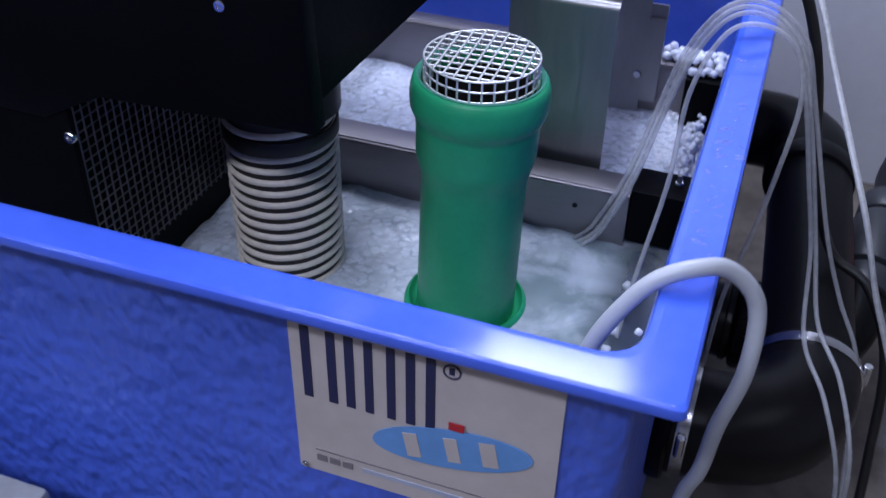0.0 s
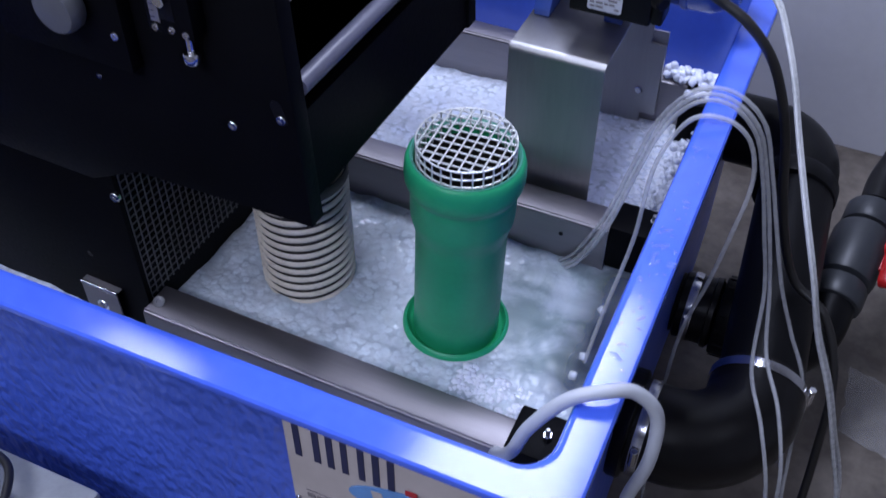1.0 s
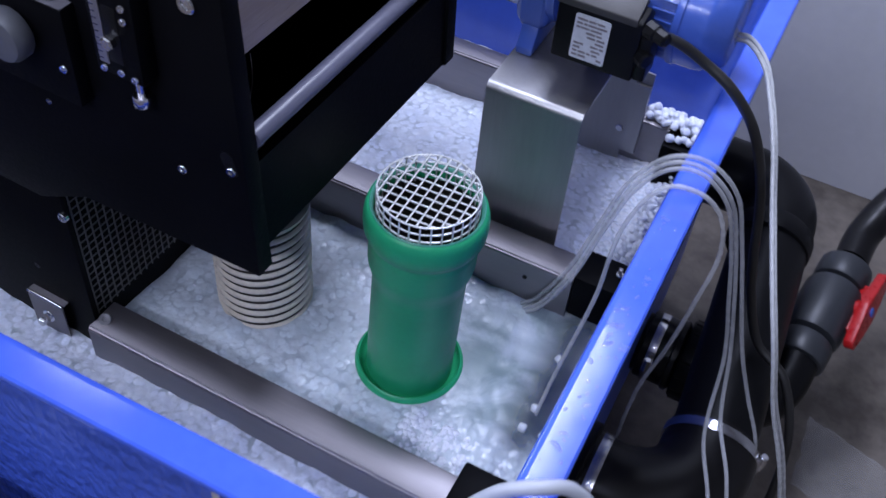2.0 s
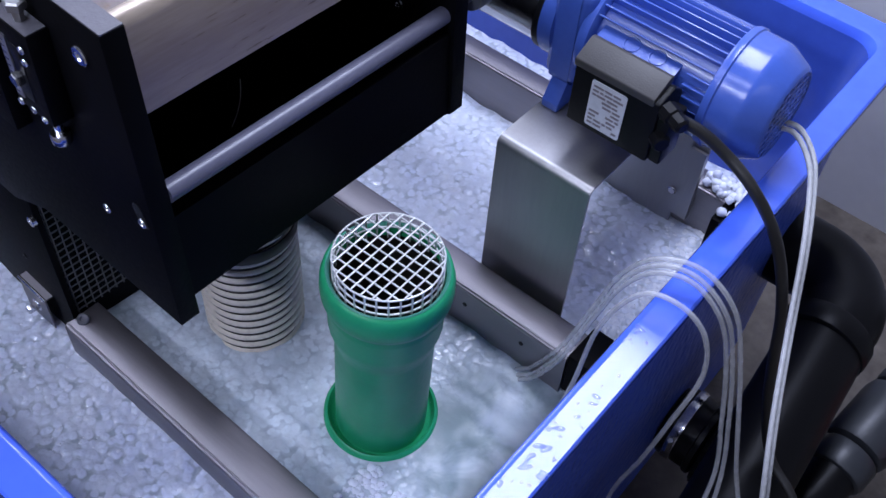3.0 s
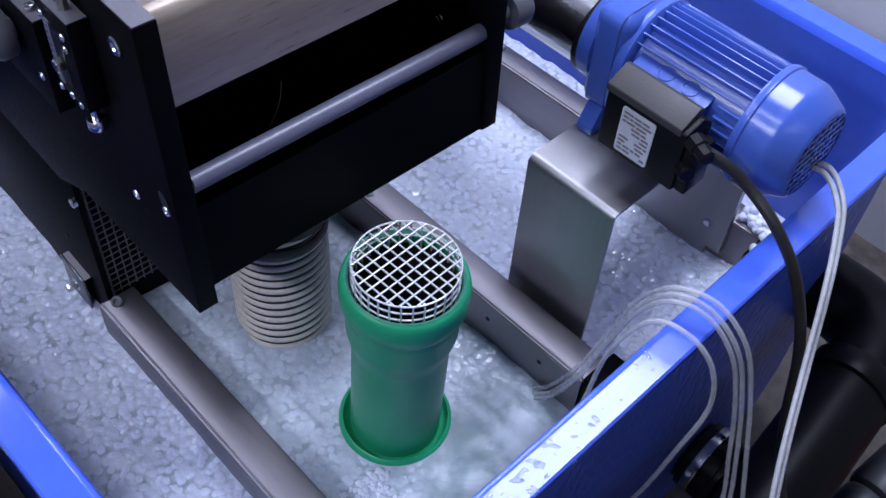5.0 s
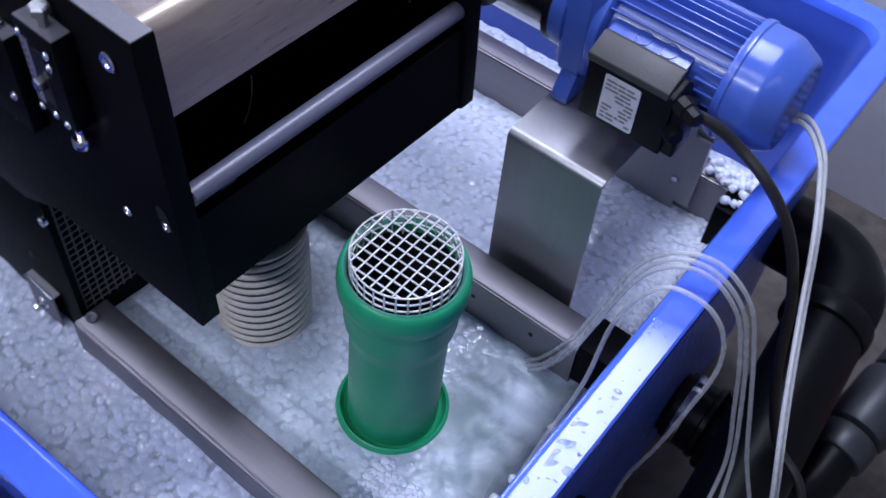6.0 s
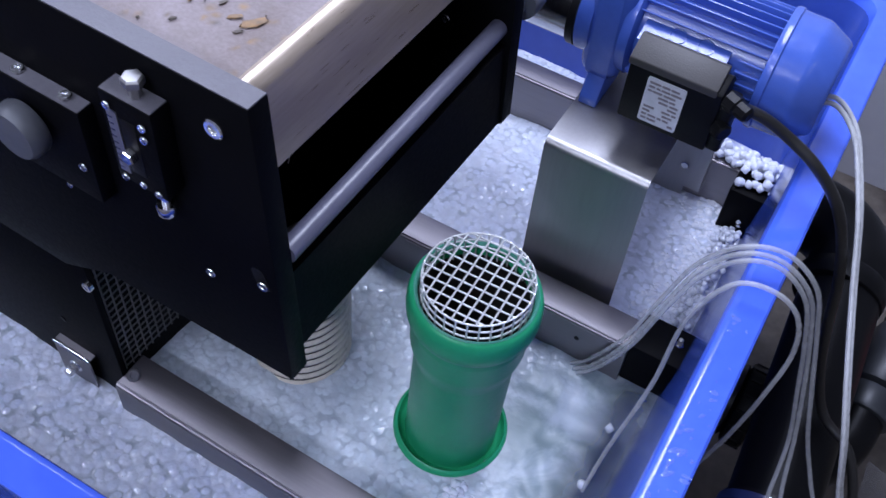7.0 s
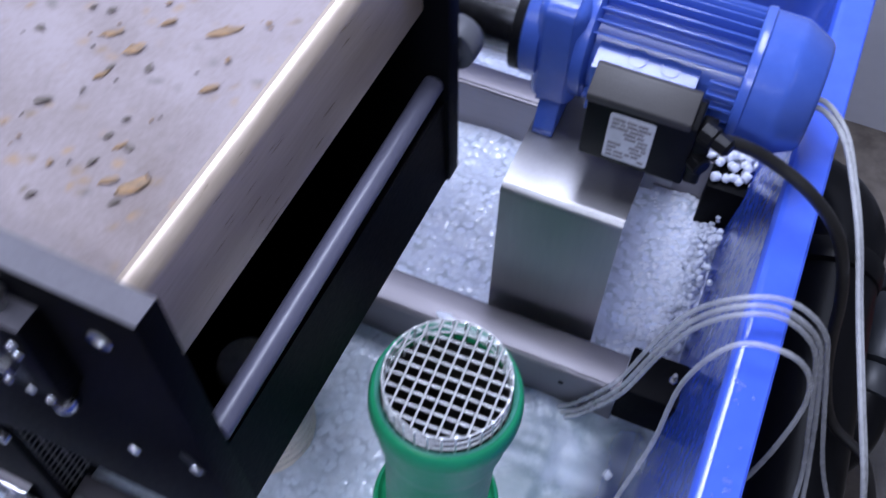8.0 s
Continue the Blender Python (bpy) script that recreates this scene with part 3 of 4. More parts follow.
def strainer():
    r, z0, z1, pitch, w = 0.0550, 0.715, 0.7535, 0.0114, 0.00108
    s = thing("wire_strainer", (PX, PY, z0), "galvanised welded wire basket set in the green pipe's mouth", "strainer")
    turn = radians(1.5)

    def at(a, b, z):
        return (PX + a * math.cos(turn) - b * math.sin(turn), PY + a * math.sin(turn) + b * math.cos(turn), z)

    k = -4
    while k <= 4:
        o = (k) * pitch
        h = math.sqrt(max(r * r - o * o, 0))
        if h > 0.008:
            part("wire", rod(at(o, -h, z1), at(o, h, z1), w, 8), WIRE, s)
            part("wire", rod(at(-h, o, z1 - 0.0015), at(h, o, z1 - 0.0015), w, 8), WIRE, s)
        k += 1
    for zz in (z1 - 0.001, z1 - 0.0115, z1 - 0.022):
        loop = [(PX + r * math.cos(a * math.pi / 36), PY + r * math.sin(a * math.pi / 36), zz) for a in range(73)]
        part("hoop", sweep(loop, w, 8), WIRE, s)
    for a in range(30):
        x, y = PX + r * math.cos(a * 2 * math.pi / 30), PY + r * math.sin(a * 2 * math.pi / 30)
        part("upright", rod((x, y, z0), (x, y, z1), w, 8), WIRE, s)


strainer()

# ---- ribbed hose under the machine ----
def ribbed_hose():
    h = thing("suction_hose", (HX, HY, WATERZ - 0.1), "cream spiral-ribbed hose running from the machine into the water", "hose")
    z0, z1, r, pitch = WATERZ - 0.10, 0.668, 0.0578, 0.0139
    part("hose_wall", lathe([(r, 0), (r, z1 - z0), (r - 0.003, z1 - z0), (r - 0.003, 0)], (HX, HY, z0), n=48, close=True), HOSE_GAP, h, "smoky translucent hose wall")
    turns = int((z1 - z0) / pitch)
    path = [(HX + r * math.cos(a), HY + r * math.sin(a), z0 + 0.006 + pitch * a / (2 * math.pi)) for a in (k * 2 * math.pi / 40 for k in range(turns * 40 - 20))]
    part("coil", sweep(path, 0.0038, 10), HOSE_CREAM, h, "cream plastic spiral")
    part("strap", lathe([(r + 0.0035, 0.272), (r + 0.0045, 0.274), (r + 0.0045, 0.287), (r + 0.0035, 0.289), (r + 0.001, 0.288), (r + 0.001, 0.273)], (HX, HY, z0), n=48, close=True), HOSE_GAP, h, "dark clamp strap")
    return h


ribbed_hose()

# ---- belt filter machine ----
mach = thing("belt_filter", (-0.66, 0.86, WATERZ + 0.03), "black plastic belt filter machine with a pale dirty filter cloth", "filter machine")
PX0, PXR, PT, PB = -1.02, -0.327, 1.066, 0.738
FY0, FY1 = 0.682, 0.703
front = part("side_plate", extrude([(PX0, 0.70), (-0.60, 0.70), (-0.53, PB), (PXR + 0.014, PB + 0.010), (PXR - 0.001, PT), (PX0, PT)], "y", FY0, FY1, 0.0012), BLACK_HDPE, mach)
part("plate_edge", box(PX0, PXR - 0.0015, FY0 + 0.001, FY1 - 0.001, PT + 0.0002, PT + 0.0012), SHEEN_HDPE, mach, "top edge of the black plate with painted grey sheen")
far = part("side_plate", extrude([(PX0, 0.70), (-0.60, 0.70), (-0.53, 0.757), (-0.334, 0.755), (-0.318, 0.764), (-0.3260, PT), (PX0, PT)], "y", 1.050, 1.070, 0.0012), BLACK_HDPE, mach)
part("plate_edge", box(PX0, -0.3270, 1.051, 1.069, PT + 0.0002, PT + 0.0012), SHEEN_HDPE, mach)
# trough under the cross tube
part("trough_panel", extrude([(-0.331, 0.765), (-0.321, 0.765), (-0.3255, 0.868), (-0.3355, 0.868)], "y", FY1, 1.050), BLACK_HDPE, mach)
part("trough_floor", box(-0.60, -0.336, FY1, 1.050, 0.762, 0.768), BLACK_HDPE, mach)
part("trough_back", box(-0.555, -0.545, FY1, 1.050, 0.765, 0.96), BLACK_HDPE, mach)
part("outlet", lathe([(0.0500, 0.0), (0.0572, 0.0), (0.0572, 0.04), (0.060, 0.06), (0.060, 0.105), (0.050, 0.105)], (HX, HY, 0.657), n=48, close=True), DARK_CUFF, mach, "dark outlet socket")
part("outlet_plug", lathe([(0.022, 0), (0.024, 0.002), (0.024, 0.006), (0.022, 0.008)], (-0.385, 0.800, 0.768), n=32), AIR_WHITE, mach, "cream plug in the trough")
part("cross_tube", rod((-0.326, FY1, 0.899), (-0.336, 1.050, 0.886), 0.0093, 28), TUBE_GREY, mach, "grey plastic cross tube")
# steel edge plate over which the cloth runs
DX = 0.0075
sp = [(-0.353, 0.965), (-0.3535, 1.046), (-0.355, 1.0525), (-0.3595, 1.057), (-0.364, 1.0580), (-0.368, 1.0560), (-0.368, 1.0540), (-0.364, 1.0550), (-0.361, 1.0545), (-0.357, 1.051), (-0.356, 1.046), (-0.3555, 0.965)]
part("edge_plate", extrude([(a + DX, b) for a, b in sp], "y", FY1, 1.050), STEEL_Y, mach, "worn stainless edge plate")


def cloth():
    bm = bmesh.new()
    nx, ny = 70, 40
    rows = [[bm.verts.new((PX0 + (-0.3655 + DX - PX0) * i / nx, FY1 + 0.0005 + (1.049 - FY1) * j / ny,
                           1.0545 + 0.0018 * noise.noise((i * 0.35, j * 0.3, 0)) - 0.004 * (i / nx < 0.97))) for i in range(nx + 1)] for j in range(ny + 1)]
    for a, b in zip(rows, rows[1:]):
        for i in range(nx):
            bm.faces.new((a[i], a[i + 1], b[i + 1], b[i]))
    return bm


part("filter_cloth", cloth(), CLOTH, mach, "pale filter cloth stained with brown dirt")
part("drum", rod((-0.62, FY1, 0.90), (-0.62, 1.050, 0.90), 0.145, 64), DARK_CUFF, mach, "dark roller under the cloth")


SKEW = radians(-2.2)


def turned(x, y):
    """The machine stands slightly skew in the tank, turned about its near corner."""
    dx, dy = x + 0.327, y - 0.682
    return -0.327 + dx * math.cos(SKEW) - dy * math.sin(SKEW), 0.682 + dx * math.sin(SKEW) + dy * math.cos(SKEW)


def speck(x, y, a, l, w, mat, z=1.052):
    bm = lathe([(0.3, -1), (0.8, -0.6), (1, 0), (0.7, 0.7), (0.2, 1)], (0, 0, 0), (1, 0, 0), 8)
    for v in bm.verts:
        j = 1 + 0.8 * noise.noise(v.co * 2.6 + Vector((x * 90, y * 90, 0)))
        v.co = Vector((v.co.x * l * j, v.co.y * w * j, v.co.z * 0.0012))
    bmesh.ops.rotate(bm, verts=bm.verts, cent=(0, 0, 0), matrix=Matrix.Rotation(a, 3, "Z"))
    px, py = turned(x, y)
    bmesh.ops.translate(bm, verts=bm.verts, vec=(px, py, z))
    return bm


for k in range(90):
    x, y = rng.uniform(-0.72, -0.385), rng.uniform(0.715, 1.02)
    l = rng.choice((0.0007, 0.0010, 0.0014, 0.0020, 0.0028))
    solid("dirt_speck", speck(x, y, rng.uniform(0, 3.1), l, l * rng.uniform(0.5, 0.9), DEBRIS_DARK if k % 3 else DEBRIS), DEBRIS_DARK if k % 3 else DEBRIS,
          "small dark dirt speck on the filter cloth", "dirt", "dirt on the cloth")
for x, y, a, l in ((-0.499, 0.875, 0.5, 0.004), (-0.479, 0.795, 0.38, 0.008), (-0.424, 0.805, 0.75, 0.004), (-0.426, 0.79, 1.12, 0.005), (-0.423, 0.769, 1.49, 0.006), (-0.394, 0.751, 0.63, 0.006), (-0.44, 0.735, 1.0, 0.005)):
    solid("dirt_clump", speck(x, y, 0.7 + 0.3 * a, l * 0.6, l * 0.34, DEBRIS_DARK), DEBRIS_DARK, "dark brown dirt clump stuck to the filter cloth", "dirt", "dirt on the cloth")
for x, y, a, l in ((-0.453, 0.856, 1.27, 0.009), (-0.409, 0.895, 0.04, 0.012), (-0.393, 0.847, 0.41, 0.007), (-0.391, 0.765, 0.66, 0.012), (-0.473, 0.861, 0.17, 0.008), (-0.447, 0.885, 0.54, 0.006), (-0.459, 0.828, 0.91, 0.006), (-0.415, 0.786, 1.28, 0.005), (-0.406, 0.762, 0.05, 0.007)):
    solid("leaf_scrap", speck(x, y, 0.7 + 0.3 * a, l * 0.8, l * 0.36, DEBRIS), DEBRIS, "brown leaf scrap stuck to the filter cloth", "debris", "scraps on the cloth")

# screws and slots of the front plate
bolt(mach, (-0.3595, FY0, 1.033), (0, -1, 0), 0.0085, 0.003, "screw")
bolt(mach, (-0.390, FY0, 0.848), (0, -1, 0), 0.0052, 0.002, "screw")
slot = extrude(corner_rect(-0.0065, 0.0065, -0.013, 0.013, 0.006), "y", FY0 - 0.0008, FY0 + 0.002)
bmesh.ops.rotate(slot, verts=slot.verts, cent=(0, FY0, 0), matrix=Matrix.Rotation(radians(-18), 3, "Y"))
bmesh.ops.translate(slot, verts=slot.verts, vec=(-0.335, 0, 0.881))
part("slot", slot, BLACK_PLASTIC, mach, "dark slot")
bolt(mach, (-0.333, FY0 - 0.0008, 0.8745), (0, -1, 0), 0.0052, 0.002, "screw")
bolt(mach, (-0.396, 1.050, 0.868), (0, -1, 0), 0.0065, 0.003, "screw")
# belt adjuster and bearing block
AY = 0.663
adj = part("adjuster", extrude([(-0.4475, 0.947), (-0.3995, 0.947), (-0.3995, 1.035), (-0.4475, 1.035)], "y", AY, FY0, 0.0012), BLACK_HDPE, mach)
part("adjuster_slot", box(-0.432, -0.417, AY - 0.0006, AY + 0.001, 0.962, 1.016, 0.0003), BLACK_PLASTIC, adj, "dark slot")
part("ruler", box(-0.4425, -0.433, AY - 0.001, AY, 0.958, 1.020), STEEL_Z, adj, "narrow steel scale")
for k in range(9):
    part("tick", box(-0.442, -0.4375, AY - 0.0016, AY - 0.001, 0.962 + k * 0.0064, 0.9628 + k * 0.0064), INK, adj)
for cx, cz in ((-0.439, 1.0255), (-0.4075, 1.021), (-0.408, 1.009), (-0.438, 0.953), (-0.420, 0.955), (-0.406, 0.9535)):
    bolt(adj, (cx, AY - 0.001, cz), (0, -1, 0), 0.0036, 0.0025, "screw")
hexbolt(adj, (-0.4255, AY - 0.001, 0.984), (0, -1, 0), 0.0065, 0.007, washer=False, name="lock_bolt")
part("adjuster_bolt", lathe([(0.0046, 0), (0.0046, 0.012), (0.0072, 0.012), (0.0084, 0.0132), (0.0084, 0.0185), (0.0068, 0.020)], (-0.420, 0.6725, 1.034), (0, 0, 1), 6), STEEL_Z, adj, "bright hex adjusting bolt")
part("adjuster_bolt", lathe([(0.0038, 0), (0.0038, 0.020), (0.0078, 0.020), (0.0086, 0.0215), (0.0086, 0.0295), (0.0074, 0.031)], (-0.414, 0.6725, 0.948), (0, 0, -1), 12), CHROME, adj, "bright hex adjusting bolt")
bear = part("bearing_block", extrude([(-0.64, 0.886), (-0.483, 0.886), (-0.483, 0.986), (-0.64, 0.986)], "y", 0.666, FY0, 0.0012), BLACK_HDPE, mach)
part("block_top", box(-0.639, -0.484, 0.667, FY0 - 0.001, 0.9862, 0.9868), SHEEN_HDPE, bear, "top face of the black block with painted grey sheen")
part("adjuster_top", box(-0.4465, -0.4005, AY + 0.001, FY0 - 0.001, 1.0352, 1.0358), SHEEN_HDPE, adj)
for cx in (-0.552, -0.503, -0.61):
    bolt(bear, (cx, 0.6745, 0.9868), (0, 0, 1), 0.0055, 0.003, "screw")
bolt(bear, (-0.493, 0.666, 0.925), (0, -1, 0), 0.0042, 0.003, "screw")
bolt(mach, (-0.545, FY0, 0.855), (0, -1, 0), 0.0035, 0.002, "screw")
part("knob", lathe([(0.010, 0), (0.010, 0.003), (0.0225, 0.005), (0.0245, 0.008), (0.0245, 0.019), (0.0215, 0.024), (0.012, 0.025), (1e-5, 0.0255)], (-0.538, 0.666, 0.950), (0, -1, 0), 32), KNOB_GREY, bear, "grey round knob")
part("knob", lathe([(0.012, 0), (0.012, 0.008), (0.0215, 0.010), (0.0225, 0.014), (0.0225, 0.030), (0.020, 0.034), (1e-5, 0.0345)], (-0.335, 1.070, 0.900), (0, 1, 0), 28), KNOB_GREY, mach, "grey round knob on the far side")
# lower cabinet with the wire mesh side
part("front_panel", extrude([(-1.02, WATERZ - 0.02), (-0.60, WATERZ - 0.02), (-0.5725, 0.468), (-0.574, 0.72), (-1.02, 0.72)], "y", FY0 + 0.0015, FY0 + 0.0095, 0.0008), BLACK_HDPE, mach)
# black sheet added behind the mesh to stand for the dark cabinet interior
part("dark_backing", box(-0.598, -0.590, 0.700, 1.040, WATERZ - 0.01, 0.72), BLACK_HDPE, mach)
part("back_panel", box(-1.02, -0.573, 1.040, 1.048, WATERZ + 0.075, 0.72), BLACK_HDPE, mach)
bolt(mach, (-0.648, FY0 + 0.0015, 0.560), (0, -1, 0), 0.004, 0.001, "screw", mat=BLACK_PLASTIC)
bolt(mach, (-0.571, FY0 + 0.0005, 0.687), (0, -1, 0), 0.0062, 0.006, "screw")
bolt(mach, (-0.5640, 0.692, 0.506), (0.4, -0.5, 0.7), 0.0075, 0.006, "screw", mat=STEEL_Z)
mesh_bm = bmesh.new()
MX = -0.5755
for k in range(32):
    y = 0.694 + k * 0.0107
    rod((MX, y, 0.507), (MX, y, 0.735), 0.0010, 6, mesh_bm)
for k in range(22):
    z = 0.510 + k * 0.0107
    rod((MX - 0.0012, 0.692, z), (MX - 0.0012, 1.028, z), 0.0010, 6, mesh_bm)
part("wire_mesh", mesh_bm, WIRE_DARK, mach, "dull steel wire mesh side")
clip = part("clip", extrude([(0.6725, 0.448), (0.6745, 0.448), (0.6745, 0.5115), (0.6835, 0.5115), (0.6835, 0.5135), (0.674, 0.5135), (0.6725, 0.512)], "x", -0.668, -0.613), STEEL, mach, "bent stainless clip")
part("clip_lip", rod((-0.668, 0.6732, 0.5128), (-0.613, 0.6732, 0.5128), 0.0022, 12), CHROME, clip, "bright folded lip")
hexbolt(mach, (-0.642, 0.6725, 0.480), (0, -1, 0), 0.006, 0.014, name="clip_bolt")
mach.rotation_euler.z = SKEW
mach.location.x, mach.location.y = turned(mach.location.x, mach.location.y)

# ---- saddle bracket and gear motor ----


def saddle():
    x0, x1, y0, y1, zt, zb, t, r = -0.266, -0.141, 1.090, 1.366, 0.728, WATERZ - 0.02, 0.003, 0.010
    out = [(y0, zb)] + [(y0 + r - r * math.cos(a), zt - r + r * math.sin(a)) for a in (k * math.pi / 12 for k in range(7))]
    out += [(y1 - r + r * math.sin(a), zt - r + r * math.cos(a)) for a in (k * math.pi / 12 for k in range(7))] + [(y1, zb)]
    q = r - t
    inn = [(y1 - t, zb)] + [(y1 - r + q * math.sin(a), zt - r + q * math.cos(a)) for a in (k * math.pi / 12 for k in range(6, -1, -1))]
    inn += [(y0 + r - q * math.cos(a), zt - r + q * math.sin(a)) for a in (k * math.pi / 12 for k in range(6, -1, -1))] + [(y0 + t, zb)]
    s = thing("motor_bracket", ((x0 + x1) / 2, 1.2, zb), "bent stainless steel saddle bracket carrying the motor over the water", "bracket")
    part("saddle_sheet", extrude(out + inn, "x", x0, x1), STEEL_Z, s)
    part("foot_plate", box(-0.196, -0.118, y1 + 0.0005, y1 + 0.0035, 0.475, 0.62), STEEL_Z, s)
    hexbolt(s, (-0.148, y1 - t - 0.0005, 0.515), (0, -1, 0), 0.0062, 0.005, washer=False)
    hexbolt(s, (-0.148, y1 + 0.0035, 0.515), (0, 1, 0), 0.0075, 0.006)
    part("wing", box(-0.141, -0.118, 1.3605, 1.3655, 0.475, 0.60), STEEL_Z, s)
    return s


saddle()

MY, MZ = 1.233, 0.822


def gear_motor():
    m = thing("gear_motor", (-0.15, MY, 0.728), "blue finned electric gear motor with a black terminal box", "motor")
    part("stator", lathe([(0.050, 0), (0.054, 0.002), (0.054, 0.148), (0.050, 0.15)], (-0.232, MY, MZ), (1, 0, 0), 48), MOTOR_BLUE, m)
    for k in range(34):
        a = radians(-90 + 360 * (k + 0.5) / 34)
        c, s = math.cos(a), math.sin(a)
        if c < -0.55 and s < 0.62 and s > -0.5:
            near = -0.110
        else:
            near = -0.222
        bm = box(near, -0.080, -0.0010, 0.0010, 0.052, 0.0645, 0.0006)
        bmesh.ops.rotate(bm, verts=bm.verts, cent=(0, 0, 0), matrix=Matrix.Rotation(a - math.pi / 2, 3, "X"))
        bmesh.ops.translate(bm, verts=bm.verts, vec=(0, MY, MZ))
        part("fin", bm, MOTOR_BLUE, m)
    # fan cover, tapering to the grille
    cover = part("fan_cover", lathe([(0.0640, 0), (0.0668, 0.001), (0.0680, 0.004), (0.0680, 0.009), (0.0662, 0.0105), (0.0660, 0.012), (0.0656, 0.036), (0.0652, 0.039), (0.0640, 0.0425), (0.0625, 0.0455), (0.0535, 0.0640), (0.0515, 0.0662), (0.0490, 0.0678), (0.0478, 0.0676), (0.0478, 0.058), (0.0630, 0.040), (0.0630, 0)],
                                    (-0.084, MY, MZ), (1, 0, 0), 56, close=True), MOTOR_BLUE, m)
    part("fan_shadow_disc", lathe([(0.048, 0), (0.048, 0.002)], (-0.030, MY, MZ), (1, 0, 0), 40), BLACK_PLASTIC, cover, "dark inside of the fan cover")
    for k in range(-4, 5):
        h = math.sqrt(0.0482 ** 2 - (k * 0.0105) ** 2)
        part("grille_bar", box(-0.0192, -0.0168, MY - h, MY + h, MZ + k * 0.0105 - 0.0022, MZ + k * 0.0105 + 0.0022, 0.0005), MOTOR_BLUE, cover)
    for k in range(-3, 4):
        h = math.sqrt(0.0482 ** 2 - (k * 0.0135) ** 2)
        part("grille_bar", box(-0.0188, -0.0172, MY + k * 0.0135 - 0.002, MY + k * 0.0135 + 0.002, MZ - h, MZ + h, 0.0005), MOTOR_BLUE, cover)
    part("end_shield", lathe([(0.050, 0), (0.0645, 0.001), (0.0660, 0.004), (0.0660, 0.012), (0.060, 0.016)], (-0.236, MY, MZ), (1, 0, 0), 48), MOTOR_BLUE, m)
    gear = part("gear_case", box(-0.276, -0.228, MY - 0.058, MY + 0.058, MZ - 0.062, MZ + 0.066, 0.016, seg=4), MOTOR_BLUE, m)
    part("gear_flange", lathe([(0.052, 0), (0.060, 0.003), (0.060, 0.020), (0.050, 0.024)], (-0.290, MY, MZ), (1, 0, 0), 40), MOTOR_BLUE, gear)
    part("gear_seam", box(-0.2535, -0.2505, MY - 0.0588, MY + 0.0588, MZ - 0.063, MZ + 0.0668, 0.0145, seg=3), MOTOR_BLUE, gear)
    part("foot", extrude([(1.165, 0.7285), (1.315, 0.7285), (1.300, 0.7385), (1.282, 0.775), (1.184, 0.775), (1.165, 0.7385)], "x", -0.262, -0.240, 0.002), MOTOR_BLUE, m)
    part("foot", extrude([(1.185, 0.7285), (1.281, 0.7285), (1.275, 0.7365), (1.262, 0.775), (1.204, 0.775), (1.191, 0.7365)], "x", -0.175, -0.150, 0.002), MOTOR_BLUE, m)
    # flat pad with two round plugs
    part("terminal_pad", extrude([(1.165, 0.788), (1.200, 0.788), (1.212, 0.852), (1.204, 0.8585), (1.163, 0.846)], "x", -0.214, -0.120), MOTOR_BLUE, m)
    tilt = Vector((0, -0.31, 0.95)).normalized()
    for cx in (-0.177, -0.146):
        part("plug", lathe([(0.0095, 0), (0.0095, 0.0012), (0.0083, 0.0012), (0.0078, 0.0002), (1e-5, 0.0002)], (cx, 1.183, 0.8521), tilt, 24), MOTOR_BLUE, m)
    tbx = part("terminal_box", extrude([(1.121, 0.776), (1.168, 0.776), (1.168, 0.845), (1.149, 0.860), (1.121, 0.853)], "x", -0.204, -0.104, 0.0025), BLACK_PLASTIC, m, "black terminal box")
    part("lid", extrude([(1.1195, 0.848), (1.146, 0.8615), (1.152, 0.8615), (1.153, 0.868), (1.146, 0.8705), (1.1195, 0.8575)], "x", -0.2055, -0.1105, 0.0015), LID_GREY, tbx, "dark grey lid")
    lab = part("rating_label", extrude(corner_rect(-0.181, -0.139, 0.784, 0.843, 0.003), "y", 1.1198, 1.1212), WHITE_LABEL, tbx, "white rating plate")
    rr = random.Random(3)
    for row in range(10):
        x = -0.178
        while x < -0.146:
            w = rr.uniform(0.004, 0.013)
            if rr.random() < 0.8:
                part("print_bar", box(x, min(x + w, -0.142), 1.1192, 1.1199, 0.788 + row * 0.0053, 0.7905 + row * 0.0053), INK_GREY, lab, smooth=False)
            x += w + rr.uniform(0.0008, 0.002)
    part("gland_base", box(-0.1045, -0.090, 1.124, 1.160, 0.778, 0.836, 0.003), BLACK_PLASTIC, tbx)
    part("gland", lathe([(0.0105, 0), (0.0105, 0.012), (0.0088, 0.014), (0.0088, 0.026), (0.0062, 0.029)], (-0.100, 1.128, 0.848), (0.85, -0.35, -0.05), 8), BLACK_PLASTIC, tbx, "dark cable gland")
    part("lower_gland", lathe([(0.010, 0), (0.010, 0.011), (0.008, 0.013), (1e-5, 0.0132)], (-0.100, 1.126, 0.812), (0.75, -0.6, 0), 8), BLACK_PLASTIC, tbx)
    return m


gear_motor()
shaft = thing("drive_shaft", (-0.40, MY, MZ - 0.03), "polished steel drive shaft sleeve between the motor and the belt filter", "shaft")
part("sleeve", rod((-0.62, MY, MZ - 0.012), (-0.288, MY, MZ - 0.012), 0.046, 40, bevel=0.002), CHROME, shaft)
part("shaft_ring", lathe([(0.046, 0), (0.050, 0.001), (0.050, 0.010), (0.046, 0.011)], (-0.302, MY, MZ - 0.012), (1, 0, 0), 40), BLACK_PLASTIC, shaft)
part("shaft_stand", box(-0.60, -0.58, MY - 0.03, MY + 0.03, 0.47, MZ - 0.02, 0.002), STEEL_Z, shaft)
